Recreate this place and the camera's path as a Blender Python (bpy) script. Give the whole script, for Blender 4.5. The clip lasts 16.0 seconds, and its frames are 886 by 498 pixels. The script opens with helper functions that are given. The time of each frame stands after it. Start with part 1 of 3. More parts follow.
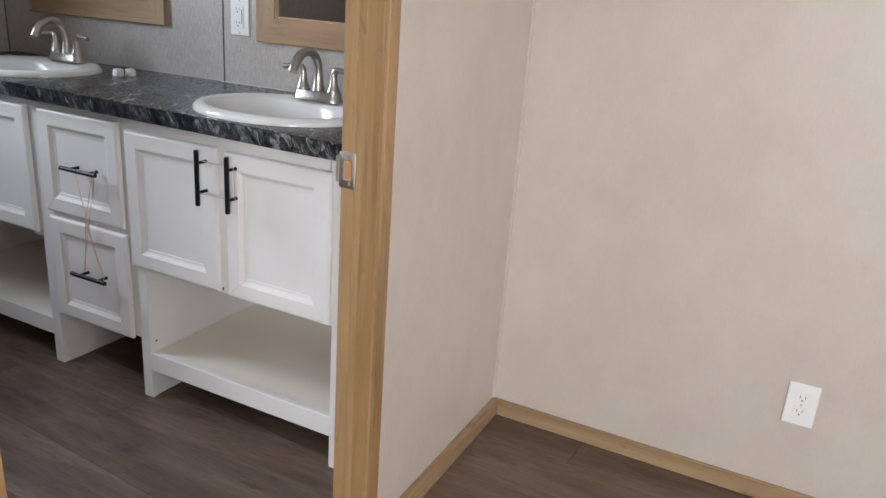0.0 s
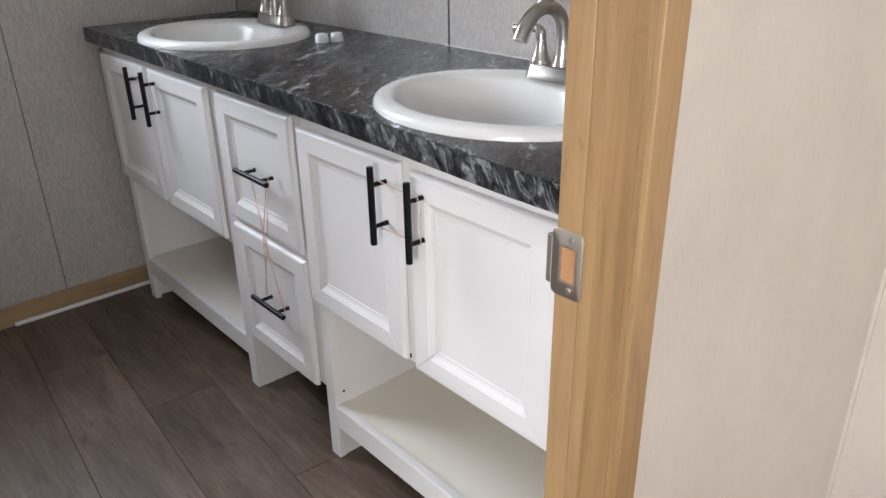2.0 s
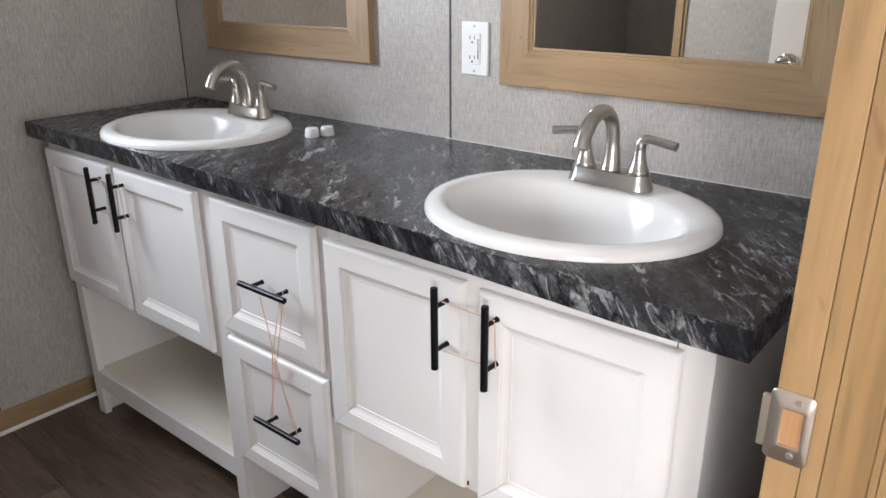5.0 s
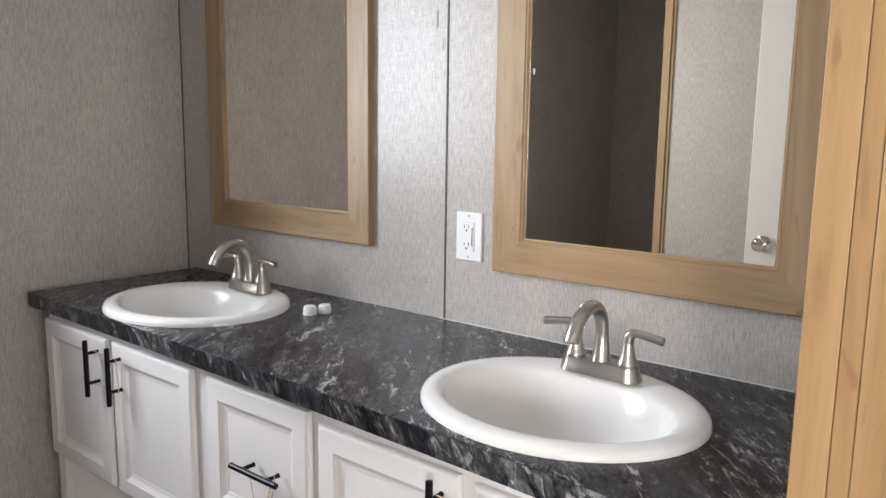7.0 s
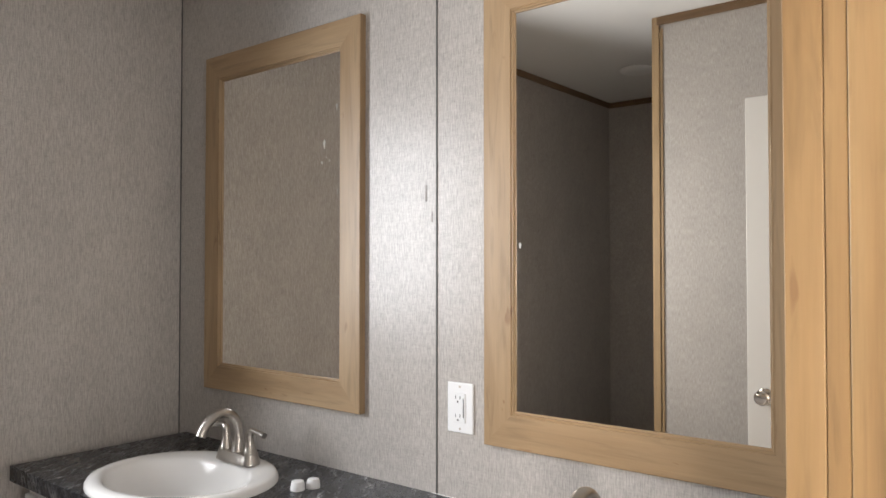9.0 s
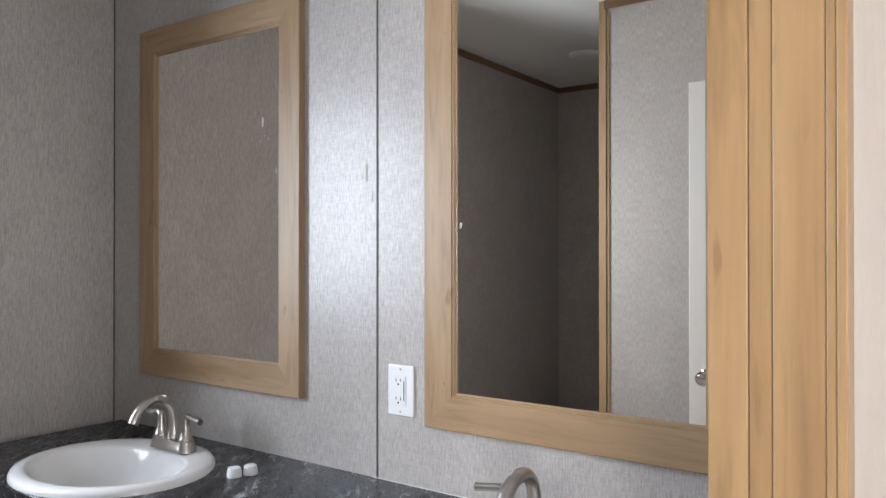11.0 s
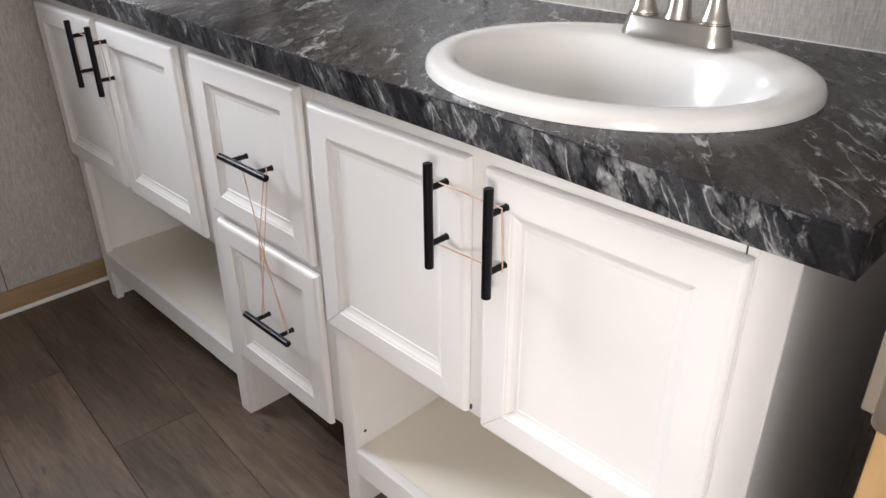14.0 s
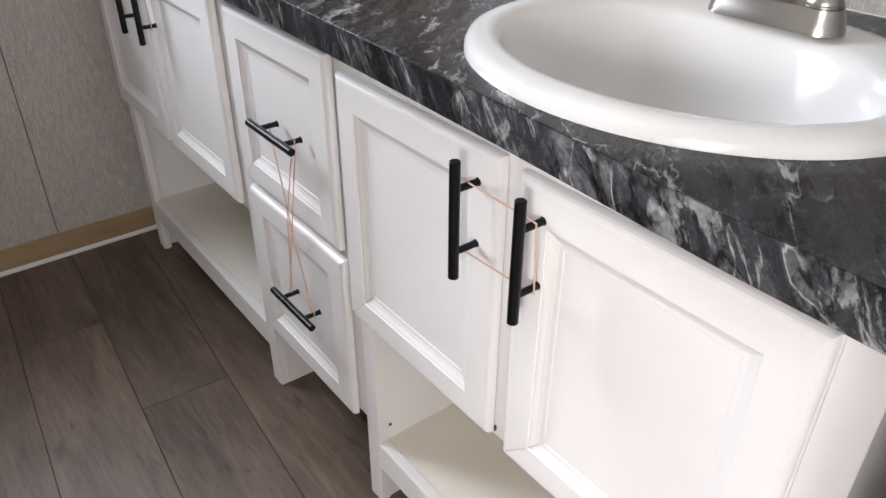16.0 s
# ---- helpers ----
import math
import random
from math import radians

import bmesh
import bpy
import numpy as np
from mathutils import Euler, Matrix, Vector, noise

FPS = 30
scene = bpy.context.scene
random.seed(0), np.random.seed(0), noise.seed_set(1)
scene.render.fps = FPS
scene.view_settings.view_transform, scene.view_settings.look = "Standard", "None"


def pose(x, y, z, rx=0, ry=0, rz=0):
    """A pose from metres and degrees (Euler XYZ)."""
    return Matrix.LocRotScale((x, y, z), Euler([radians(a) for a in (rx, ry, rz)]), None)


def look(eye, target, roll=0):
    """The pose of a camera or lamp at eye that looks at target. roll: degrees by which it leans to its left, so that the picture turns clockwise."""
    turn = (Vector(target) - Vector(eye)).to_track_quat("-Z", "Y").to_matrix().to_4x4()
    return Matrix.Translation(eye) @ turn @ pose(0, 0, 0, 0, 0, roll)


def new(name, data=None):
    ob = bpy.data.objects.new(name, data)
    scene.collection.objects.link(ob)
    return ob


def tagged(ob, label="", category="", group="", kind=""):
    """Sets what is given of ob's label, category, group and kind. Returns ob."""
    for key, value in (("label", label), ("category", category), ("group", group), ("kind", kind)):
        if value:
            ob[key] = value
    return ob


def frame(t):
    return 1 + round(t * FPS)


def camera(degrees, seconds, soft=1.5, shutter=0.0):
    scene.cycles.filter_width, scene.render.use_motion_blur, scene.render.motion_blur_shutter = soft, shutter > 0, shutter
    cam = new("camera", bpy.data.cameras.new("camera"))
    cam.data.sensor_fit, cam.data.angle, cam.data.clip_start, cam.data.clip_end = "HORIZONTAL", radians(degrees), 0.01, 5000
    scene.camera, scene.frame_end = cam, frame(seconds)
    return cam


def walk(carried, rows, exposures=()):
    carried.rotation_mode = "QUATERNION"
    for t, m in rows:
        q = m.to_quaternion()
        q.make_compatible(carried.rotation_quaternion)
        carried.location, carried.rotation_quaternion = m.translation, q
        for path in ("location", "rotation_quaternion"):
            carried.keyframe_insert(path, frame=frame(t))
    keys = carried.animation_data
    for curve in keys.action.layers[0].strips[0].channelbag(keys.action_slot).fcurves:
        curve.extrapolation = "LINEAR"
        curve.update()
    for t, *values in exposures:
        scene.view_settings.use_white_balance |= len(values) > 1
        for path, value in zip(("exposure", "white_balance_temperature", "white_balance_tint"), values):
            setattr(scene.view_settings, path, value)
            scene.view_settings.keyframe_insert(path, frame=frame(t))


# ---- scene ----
cam = camera(61.5, 16.0)
PATH = [
    (0, (0.176, -0.002, 1.223), (-0.646, 1.704, 0.579), 4.2),
    (0.5, (0.111, 0.223, 1.205), (-0.897, 1.808, 0.518), 4.7),
    (1, (-0.012, 0.427, 1.226), (-1.183, 1.868, 0.481), 3.3),
    (1.5, (-0.1, 0.601, 1.213), (-1.407, 1.89, 0.42), 1.1),
    (2, (-0.203, 0.668, 1.212), (-1.57, 1.866, 0.378), -1.0),
    (2.5, (-0.355, 0.623, 1.196), (-1.675, 1.845, 0.323), -2.1),
    (3, (-0.448, 0.612, 1.21), (-1.715, 1.878, 0.32), -2.4),
    (5.5, (-0.502, 0.536, 1.296), (-1.694, 2.023, 0.689), 0.4),
    (6, (-0.498, 0.522, 1.318), (-1.701, 2.038, 0.814), 0.9),
    (6.5, (-0.497, 0.529, 1.342), (-1.72, 2.058, 0.933), 0.5),
    (7, (-0.496, 0.523, 1.351), (-1.726, 2.071, 1.046), 0.8),
    (7.5, (-0.495, 0.530, 1.399), (-1.733, 2.080, 1.145), 0.5),
    (8, (-0.492, 0.535, 1.426), (-1.737, 2.091, 1.251), 0.1),
    (8.5, (-0.483, 0.535, 1.447), (-1.730, 2.094, 1.363), 0.0),
    (9, (-0.475, 0.551, 1.442), (-1.730, 2.106, 1.487), 0.0),
    (11.5, (-0.467, 0.595, 1.416), (-1.603, 2.241, 1.391), 0.1),
    (12, (-0.454, 0.602, 1.332), (-1.62, 2.203, 1.054), -0.5),
    (12.5, (-0.418, 0.629, 1.283), (-1.642, 2.123, 0.765), -0.4),
    (13, (-0.413, 0.649, 1.249), (-1.716, 2.03, 0.62), -0.4),
    (13.5, (-0.48, 0.711, 1.193), (-1.789, 2.018, 0.433), -0.1),
    (14, (-0.583, 0.796, 1.143), (-1.839, 2.036, 0.202), -0.4),
    (14.5, (-0.607, 0.825, 1.134), (-1.825, 1.992, 0.059), -0.8),
    (15, (-0.604, 0.865, 1.117), (-1.807, 1.971, -0.037), -0.6),
    (15.5, (-0.619, 0.917, 1.131), (-1.861, 1.993, -0.01), -0.0),
    (16, (-0.654, 0.937, 1.142), (-1.988, 1.979, 0.077), 0.4),
]
EXPOSURES = [(0.0, -0.52, 6050, 10.5), (0.5, -0.24, 6080, 10.5), (1.0, -0.14, 6100, 10.5), (2.0, -0.10, 6080, 11), (3.0, 0.02, 6180, 11), (5.5, 0.12, 6250, 11), (7.5, 0.12, 6480, 11.5), (9.0, 0.12, 6680, 12), (11.3, 0.06, 5950, 11.5), (12.0, 0.13, 6550, 11.5), (14.0, 0.14, 6480, 12), (16.0, 0.15, 6280, 12.5)]
walk(cam, [(t, look(eye, target, roll)) for t, eye, target, roll in PATH], EXPOSURES)

# ---- world, sun, windows' light, added east fill ----
world = bpy.data.worlds.new("sky")
scene.world = world
world.use_nodes = True
sky = world.node_tree.nodes.new("ShaderNodeTexSky")
sky.sky_type, sky.sun_disc, sky.sun_elevation, sky.sun_rotation = "NISHITA", False, radians(48), radians(20)
world.node_tree.links.new(sky.outputs[0], world.node_tree.nodes["Background"].inputs[0])
world.node_tree.nodes["Background"].inputs[1].default_value = 0.12

sun = new("sun", bpy.data.lights.new("sun", "SUN"))
sun.data.energy, sun.data.angle, sun.data.color = 2.5, radians(0.6), (1, 0.95, 0.88)
sun.matrix_world = look((0, 0, 10), (-0.23, -0.63, 9.25))


def window_light(name, at, toward, w, h, watts, colour):
    lamp = new(name, bpy.data.lights.new(name, "AREA"))
    lamp.data.shape, lamp.data.size, lamp.data.size_y = "RECTANGLE", w, h
    lamp.data.energy, lamp.data.color = watts, colour
    lamp.matrix_world = look(at, toward)
    return lamp


BATH_LAMP = window_light("bath_window_light", (-2.70, 0.83, 1.62), (-1.25, 0.86, 1.42), 0.52, 0.80, 26.5, (0.89, 0.945, 1.0))
BATH_LAMP.data.spread = radians(140)
ROOM_LAMP = window_light("room_window_light", (1.60, -2.58, 1.45), (-0.6, 1.2, 0.7), 1.3, 1.2, 106, (1.0, 0.975, 0.94))
ROOM_LAMP.data.spread = radians(150)
# Added fill light, no source known there: lifts west wall and cabinet side.
EAST_FILL = window_light("east_fill_light", (2.58, -0.25, 1.45), (-2.6, 1.4, 0.9), 1.0, 1.1, 31, (1.0, 0.975, 0.94))


# ---- materials ----
def material(name, rough=0.5, metal=0.0, colour=(0.8, 0.8, 0.8), spec=0.5, coat=0.0):
    m = bpy.data.materials.new(name)
    m.use_nodes = True
    b = m.node_tree.nodes["Principled BSDF"]
    b.inputs["Base Color"].default_value = (*colour, 1)
    b.inputs["Roughness"].default_value = rough
    b.inputs["Metallic"].default_value = metal
    b.inputs["Specular IOR Level"].default_value = spec
    b.inputs["Coat Weight"].default_value = coat
    return m


class Nodes:
    """Small helper to write node trees."""

    def __init__(self, m):
        self.t, self.b = m.node_tree, m.node_tree.nodes["Principled BSDF"]
        self.geo = self.t.nodes.new("ShaderNodeNewGeometry")
        self.info = self.t.nodes.new("ShaderNodeObjectInfo")

    def link(self, a, b):
        self.t.links.new(a, b)

    def coords(self, scale, shift=None, turn=(0, 0, 0)):
        m = self.t.nodes.new("ShaderNodeMapping")
        m.inputs["Scale"].default_value = scale
        m.inputs["Rotation"].default_value = [radians(a) for a in turn]
        self.link(self.geo.outputs["Position"], m.inputs["Vector"])
        if shift is not None:
            c = self.t.nodes.new("ShaderNodeVectorMath")
            c.operation = "SCALE"
            c.inputs[0].default_value = (37.0, 17.0, 23.0)
            self.link(shift, c.inputs["Scale"])
            self.link(c.outputs[0], m.inputs["Location"])
        return m.outputs[0]

    def streak(self, turn, along, across, up):
        """Coordinates turned by some degrees and scaled along their own axes."""
        m = self.t.nodes.new("ShaderNodeMapping")
        m.vector_type = "TEXTURE"
        m.inputs["Scale"].default_value = (1 / along, 1 / across, 1 / up)
        m.inputs["Rotation"].default_value = [radians(a) for a in turn]
        self.link(self.geo.outputs["Position"], m.inputs["Vector"])
        return m.outputs[0]

    def vein(self, x, y, angle, half, width, ragged):
        """A single streak across the plan, 1 on it and 0 beside it."""
        m = self.t.nodes.new("ShaderNodeMapping")
        m.vector_type = "TEXTURE"
        m.inputs["Location"].default_value = (x, y, 0)
        m.inputs["Rotation"].default_value = (0, 0, radians(angle))
        self.link(self.geo.outputs["Position"], m.inputs["Vector"])
        x3 = self.t.nodes.new("ShaderNodeSeparateXYZ")
        self.link(m.outputs[0], x3.inputs[0])
        v = self.maths("ADD", x3.outputs[1], self.maths("MULTIPLY", self.maths("SUBTRACT", ragged, 0.5), 0.13))
        across = self.ramp(self.maths("DIVIDE", self.maths("ABSOLUTE", v, 0), width), [(0.0, 1.0), (0.35, 0.75), (1.0, 0.0)])
        along = self.ramp(self.maths("DIVIDE", self.maths("ABSOLUTE", x3.outputs[0], 0), half), [(0.55, 1.0), (1.0, 0.0)])
        return self.maths("MULTIPLY", across, along)

    def noise(self, vec, scale, detail=4, rough=0.55, distort=0.0):
        n = self.t.nodes.new("ShaderNodeTexNoise")
        n.inputs["Scale"].default_value, n.inputs["Detail"].default_value = scale, detail
        n.inputs["Roughness"].default_value, n.inputs["Distortion"].default_value = rough, distort
        self.link(vec, n.inputs["Vector"])
        return n.outputs["Fac"]

    def ramp(self, fac, stops):
        r = self.t.nodes.new("ShaderNodeValToRGB")
        e = r.color_ramp.elements
        while len(e) < len(stops):
            e.new(0.5)
        for k, (p, c) in zip(e, stops):
            k.position = p
            k.color = (*c, 1) if isinstance(c, tuple) else (c, c, c, 1)
        self.link(fac, r.inputs[0])
        return r.outputs[0]

    def mix(self, fac, a, b, kind="MIX"):
        x = self.t.nodes.new("ShaderNodeMix")
        x.data_type, x.blend_type = "RGBA", kind
        for k, v in ((0, fac), (6, a), (7, b)):
            socket = x.inputs[k]
            if isinstance(v, (int, float)):
                socket.default_value = v if k == 0 else (v, v, v, 1)
            elif isinstance(v, tuple):
                socket.default_value = (*v, 1)
            else:
                self.link(v, socket)
        return x.outputs[2]

    def maths(self, op, a, b):
        x = self.t.nodes.new("ShaderNodeMath")
        x.operation = op
        for socket, v in zip(x.inputs, (a, b)):
            if isinstance(v, (int, float)):
                socket.default_value = v
            else:
                self.link(v, socket)
        return x.outputs[0]

    def colour(self, c):
        self.link(c, self.b.inputs["Base Color"])

    def rough(self, c):
        self.link(c, self.b.inputs["Roughness"])

    def bump(self, height, strength, distance=0.002):
        n = self.t.nodes.new("ShaderNodeBump")
        n.inputs["Strength"].default_value, n.inputs["Distance"].default_value = strength, distance
        self.link(height, n.inputs["Height"])
        self.link(n.outputs[0], self.b.inputs["Normal"])


def linen(name, dark, light, rough, strength, contrast=0.16):
    """Wallpaper printed and pressed like linen, with upright threads and small flecks."""
    m = material(name, rough, spec=0.5)
    n = Nodes(m)
    fine = n.noise(n.coords((330, 330, 40)), 1.0, 4, 0.68)
    cross = n.noise(n.coords((65, 65, 380)), 1.0, 2, 0.6)
    fleck = n.noise(n.coords((150, 150, 60)), 1.0, 4, 0.7)
    cloud = n.noise(n.coords((7, 7, 5)), 1.0, 4, 0.6)
    thread = n.mix(0.24, fine, cross)
    c = n.mix(n.ramp(thread, [(0.5 - contrast, 0.0), (0.5 + contrast, 1.0)]), dark, light)
    c = n.mix(n.ramp(fleck, [(0.62, 0.0), (0.74, 0.5)]), c, dark)
    n.colour(n.mix(0.16, c, n.ramp(cloud, [(0.3, 0.35), (0.7, 0.70)]), "OVERLAY"))
    n.rough(n.ramp(thread, [(0.3, rough + 0.06), (0.7, rough - 0.04)]))
    n.bump(thread, strength, 0.0008)
    return m


def timber(name, axis, tones, rough=0.42):
    """Light printed maple, with the grain along an axis."""
    m = material(name, rough)
    n = Nodes(m)
    k = "xyz".index(axis)

    def pull(along, across):
        v = [across] * 3
        v[k] = along
        return n.coords(tuple(v), r)

    r = n.info.outputs["Random"]
    broad = n.noise(pull(1.1, 11), 1.0, 5, 0.55, 0.8)
    flame = n.noise(pull(3.0, 40), 1.0, 4, 0.55, 1.6)
    grain = n.noise(pull(8, 230), 1.0, 4, 0.6)
    knots = n.noise(pull(9, 30), 1.0, 2, 0.45, 1.2)
    c = n.ramp(broad, [(0.30, tones[0]), (0.48, tones[1]), (0.68, tones[2])])
    c = n.mix(0.32, c, n.ramp(flame, [(0.30, 0.20), (0.45, 0.52), (0.7, 0.62)]), "OVERLAY")
    c = n.mix(0.13, c, n.ramp(grain, [(0.35, 0.3), (0.65, 0.62)]), "OVERLAY")
    c = n.mix(n.ramp(knots, [(0.69, 0.0), (0.76, 0.6)]), c, (0.20, 0.10, 0.045))
    n.colour(c)
    n.bump(grain, 0.08, 0.0005)
    return m


LINEN_BATH = linen("linen_wallpaper_grey", (0.300, 0.274, 0.252), (0.598, 0.560, 0.522), 0.32, 0.45, 0.19)
LINEN_ROOM = linen("linen_wallpaper_beige", (0.51, 0.455, 0.40), (0.57, 0.515, 0.455), 0.40, 0.06, 0.25)
MAPLE_TONES = ((0.245, 0.142, 0.060), (0.320, 0.194, 0.085), (0.385, 0.246, 0.117))
FRAME_TONES = ((0.27, 0.170, 0.087), (0.345, 0.228, 0.124), (0.41, 0.284, 0.164))
MAPLE_Z = timber("maple_trim_upright", "z", MAPLE_TONES)
BASE_TONES = ((0.27, 0.175, 0.092), (0.35, 0.235, 0.125), (0.41, 0.285, 0.160))
CROWN_TONES = ((0.13, 0.075, 0.035), (0.18, 0.105, 0.05), (0.22, 0.135, 0.07))
MAPLE_X = timber("maple_trim_x", "x", BASE_TONES)
MAPLE_Y = timber("maple_trim_y", "y", BASE_TONES)
CROWN_X = timber("brown_crown_x", "x", CROWN_TONES)
CROWN_Y = timber("brown_crown_y", "y", CROWN_TONES)
CROWN_Z = timber("brown_crown_upright", "z", BASE_TONES)
FRAME_Z = timber("maple_mirror_upright", "z", FRAME_TONES)
FRAME_X = timber("maple_mirror_level", "x", FRAME_TONES)

PAINT = material("white_cabinet_paint", 0.38, colour=(0.82, 0.79, 0.77))
_n = Nodes(PAINT)
_f = _n.noise(_n.coords((5, 5, 5)), 1.0, 4)
_n.colour(_n.ramp(_f, [(0.3, (0.80, 0.775, 0.76)), (0.7, (0.85, 0.825, 0.81))]))
_n.bump(_n.noise(_n.coords((60, 60, 60)), 1.0, 3), 0.06, 0.001)
PAINT_IN = material("cream_melamine", 0.5, colour=(0.85, 0.80, 0.71))
WHITE = material("white_semi_gloss", 0.35, colour=(0.82, 0.81, 0.78))
SMEAR = material("dried_paint", 0.6, colour=(0.45, 0.44, 0.42))
PLASTIC = material("white_plastic", 0.3, colour=(0.84, 0.84, 0.84))
PORCELAIN = material("white_porcelain", 0.15, colour=(0.76, 0.745, 0.725), spec=0.5)
SLOT = material("dark_slot", 0.6, colour=(0.03, 0.03, 0.03))
SCUFF = material("worn_paper", 0.7, colour=(0.34, 0.31, 0.285))
SEAM = material("dark_seam", 0.6, colour=(0.10, 0.095, 0.09))
BLACK = material("black_metal", 0.32, 0.9, colour=(0.02, 0.02, 0.022))
BRASS = material("latch_metal", 0.38, 0.95, colour=(0.56, 0.50, 0.43))
RUBBER = material("rubber_band", 0.55, colour=(0.70, 0.46, 0.35))
NICKEL = material("brushed_nickel", 0.29, 1.0, colour=(0.46, 0.43, 0.395))
CHROME = material("polished_chrome", 0.10, 1.0, colour=(0.52, 0.49, 0.46))
MIRROR = material("mirror_glass", 0.015, 1.0, colour=(0.85, 0.81, 0.75))
GLASS = material("window_glass", 0.02, colour=(1, 1, 1))
GLASS.node_tree.nodes["Principled BSDF"].inputs["Transmission Weight"].default_value = 1.0
CEIL = material("textured_ceiling", 0.85, colour=(0.83, 0.82, 0.80))
_n = Nodes(CEIL)
_n.bump(_n.noise(_n.coords((60, 60, 60)), 1.0, 4), 0.4, 0.002)
DIRT = material("ground_soil", 0.95, colour=(0.18, 0.16, 0.11))
_n = Nodes(DIRT)
_n.colour(_n.ramp(_n.noise(_n.coords((1.5, 1.5, 1.5)), 1.0, 6), [(0.3, (0.10, 0.11, 0.05)), (0.7, (0.24, 0.21, 0.14))]))

def marble(name, heroes, turn, up, cloudy, bright=0.42):
    """Black and grey laminate printed with fractured clouds and crisp white veins."""
    m = material(name, 0.26, spec=0.24)
    n = Nodes(m)

    def warped(vec, amount, scale):
        w = n.t.nodes.new("ShaderNodeTexNoise")
        w.inputs["Scale"].default_value, w.inputs["Detail"].default_value = scale, 3
        n.link(vec, w.inputs["Vector"])
        a = n.t.nodes.new("ShaderNodeVectorMath")
        a.operation = "MULTIPLY_ADD"
        n.link(w.outputs["Color"], a.inputs[0])
        a.inputs[1].default_value = (amount,) * 3
        n.link(vec, a.inputs[2])
        return a.outputs[0]

    def lines(vec, scale, width, detail=4):
        f = n.noise(vec, scale, detail, 0.6, 0.3)
        return n.ramp(n.maths("ABSOLUTE", n.maths("SUBTRACT", f, 0.5), 0), [(0.0, 1.0), (width * 0.4, 0.7), (width, 0.0)])

    long = warped(n.streak(turn, 2.2, 9.0, up * 0.9), 0.55, 1.1)
    short = warped(n.streak(turn, 5.5, 22.0, up * 2.1), 0.35, 1.4)
    tiny = warped(n.streak(turn, 16.0, 44.0, up * 4.0), 0.6, 1.2)
    base = n.noise(long, 1.2, 9, 0.62, 0.5)
    cloud = n.noise(short, 1.0, 9, 0.66, 0.6)
    fine = n.noise(tiny, 1.6, 8, 0.7, 0.4)
    zone = n.ramp(n.noise(long, 0.75, 3, 0.5), [(0.44, 0.0), (0.60, 1.0)])
    ragged = n.noise(n.coords((14, 14, 14)), 1.0, 8, 0.72)
    c = n.ramp(base, [(0.30, (0.010, 0.010, 0.012)), (0.48, (0.020, 0.020, 0.023)), (0.60, (0.038, 0.039, 0.043)), (0.78, (0.085, 0.086, 0.092))])
    c = n.mix(n.maths("MULTIPLY", n.ramp(cloud, [(0.49, 0.0), (0.66, 1.0)]), n.maths("MULTIPLY", n.maths("ADD", zone, 0.35), cloudy)), c, (0.18, 0.18, 0.188))
    c = n.mix(n.maths("MULTIPLY", n.ramp(fine, [(0.50, 0.0), (0.62, 0.8)]), n.maths("MULTIPLY", n.ramp(cloud, [(0.46, 0.0), (0.60, 1.0)]), cloudy)), c, (0.29, 0.287, 0.283))
    c = n.mix(n.maths("MULTIPLY", lines(short, 0.8, 0.026), 0.85), c, (0.006, 0.006, 0.007))
    broken = n.ramp(fine, [(0.42, 0.0), (0.57, 0.9)])
    c = n.mix(n.maths("MULTIPLY", n.maths("MULTIPLY", lines(long, 1.7, 0.011, 4), n.ramp(cloud, [(0.38, 0.0), (0.50, 1.0)])), broken), c, (0.41, 0.41, 0.41))
    c = n.mix(n.maths("MULTIPLY", n.maths("MULTIPLY", lines(short, 0.8, 0.016, 2), n.ramp(base, [(0.50, 0.0), (0.60, 0.6)])), broken), c, (0.30, 0.30, 0.30))
    for x, y, t, h, w in heroes:
        v = n.vein(x, y, t, h, w, ragged)
        c = n.mix(n.maths("MULTIPLY", v, n.ramp(fine, [(0.46, 0.0), (0.53, 1.0)])), c, (bright,) * 3)
    speck = n.noise(n.coords((190, 190, 190)), 1.0, 5, 0.78)
    c = n.mix(0.55, c, n.ramp(speck, [(0.34, 0.20), (0.66, 0.80)]), "OVERLAY")
    n.colour(c)
    n.rough(n.ramp(fine, [(0.3, 0.22), (0.8, 0.34)]))
    n.bump(fine, 0.05, 0.0004)
    return m


MARBLE = marble("dark_marble_laminate", (
    (-1.515, 1.467, 127, 0.170, 0.012), (-1.762, 1.657, 116, 0.140, 0.011), (-1.35, 1.463, 129, 0.060, 0.004), (-1.44, 1.60, 128, 0.045, 0.004), (-1.385, 1.50, 138, 0.09, 0.003),
    (-0.80, 1.50, 125, 0.09, 0.004), (-0.86, 1.80, 150, 0.10, 0.004), (-1.92, 1.50, 122, 0.10, 0.005), (-1.36, 1.84, 118, 0.08, 0.009), (-0.77, 1.62, 140, 0.06, 0.004)), (0, 0, 127), 5.0, 0.30)
MARBLE_EDGE = marble("dark_marble_laminate_edge", ((-0.905, 1.37, 90, 0.12, 0.040), (-0.775, 1.37, 90, 0.12, 0.028), (-1.115, 1.37, 90, 0.12, 0.010)), (0, 56, 0), 9.0, 0.62, 0.25)

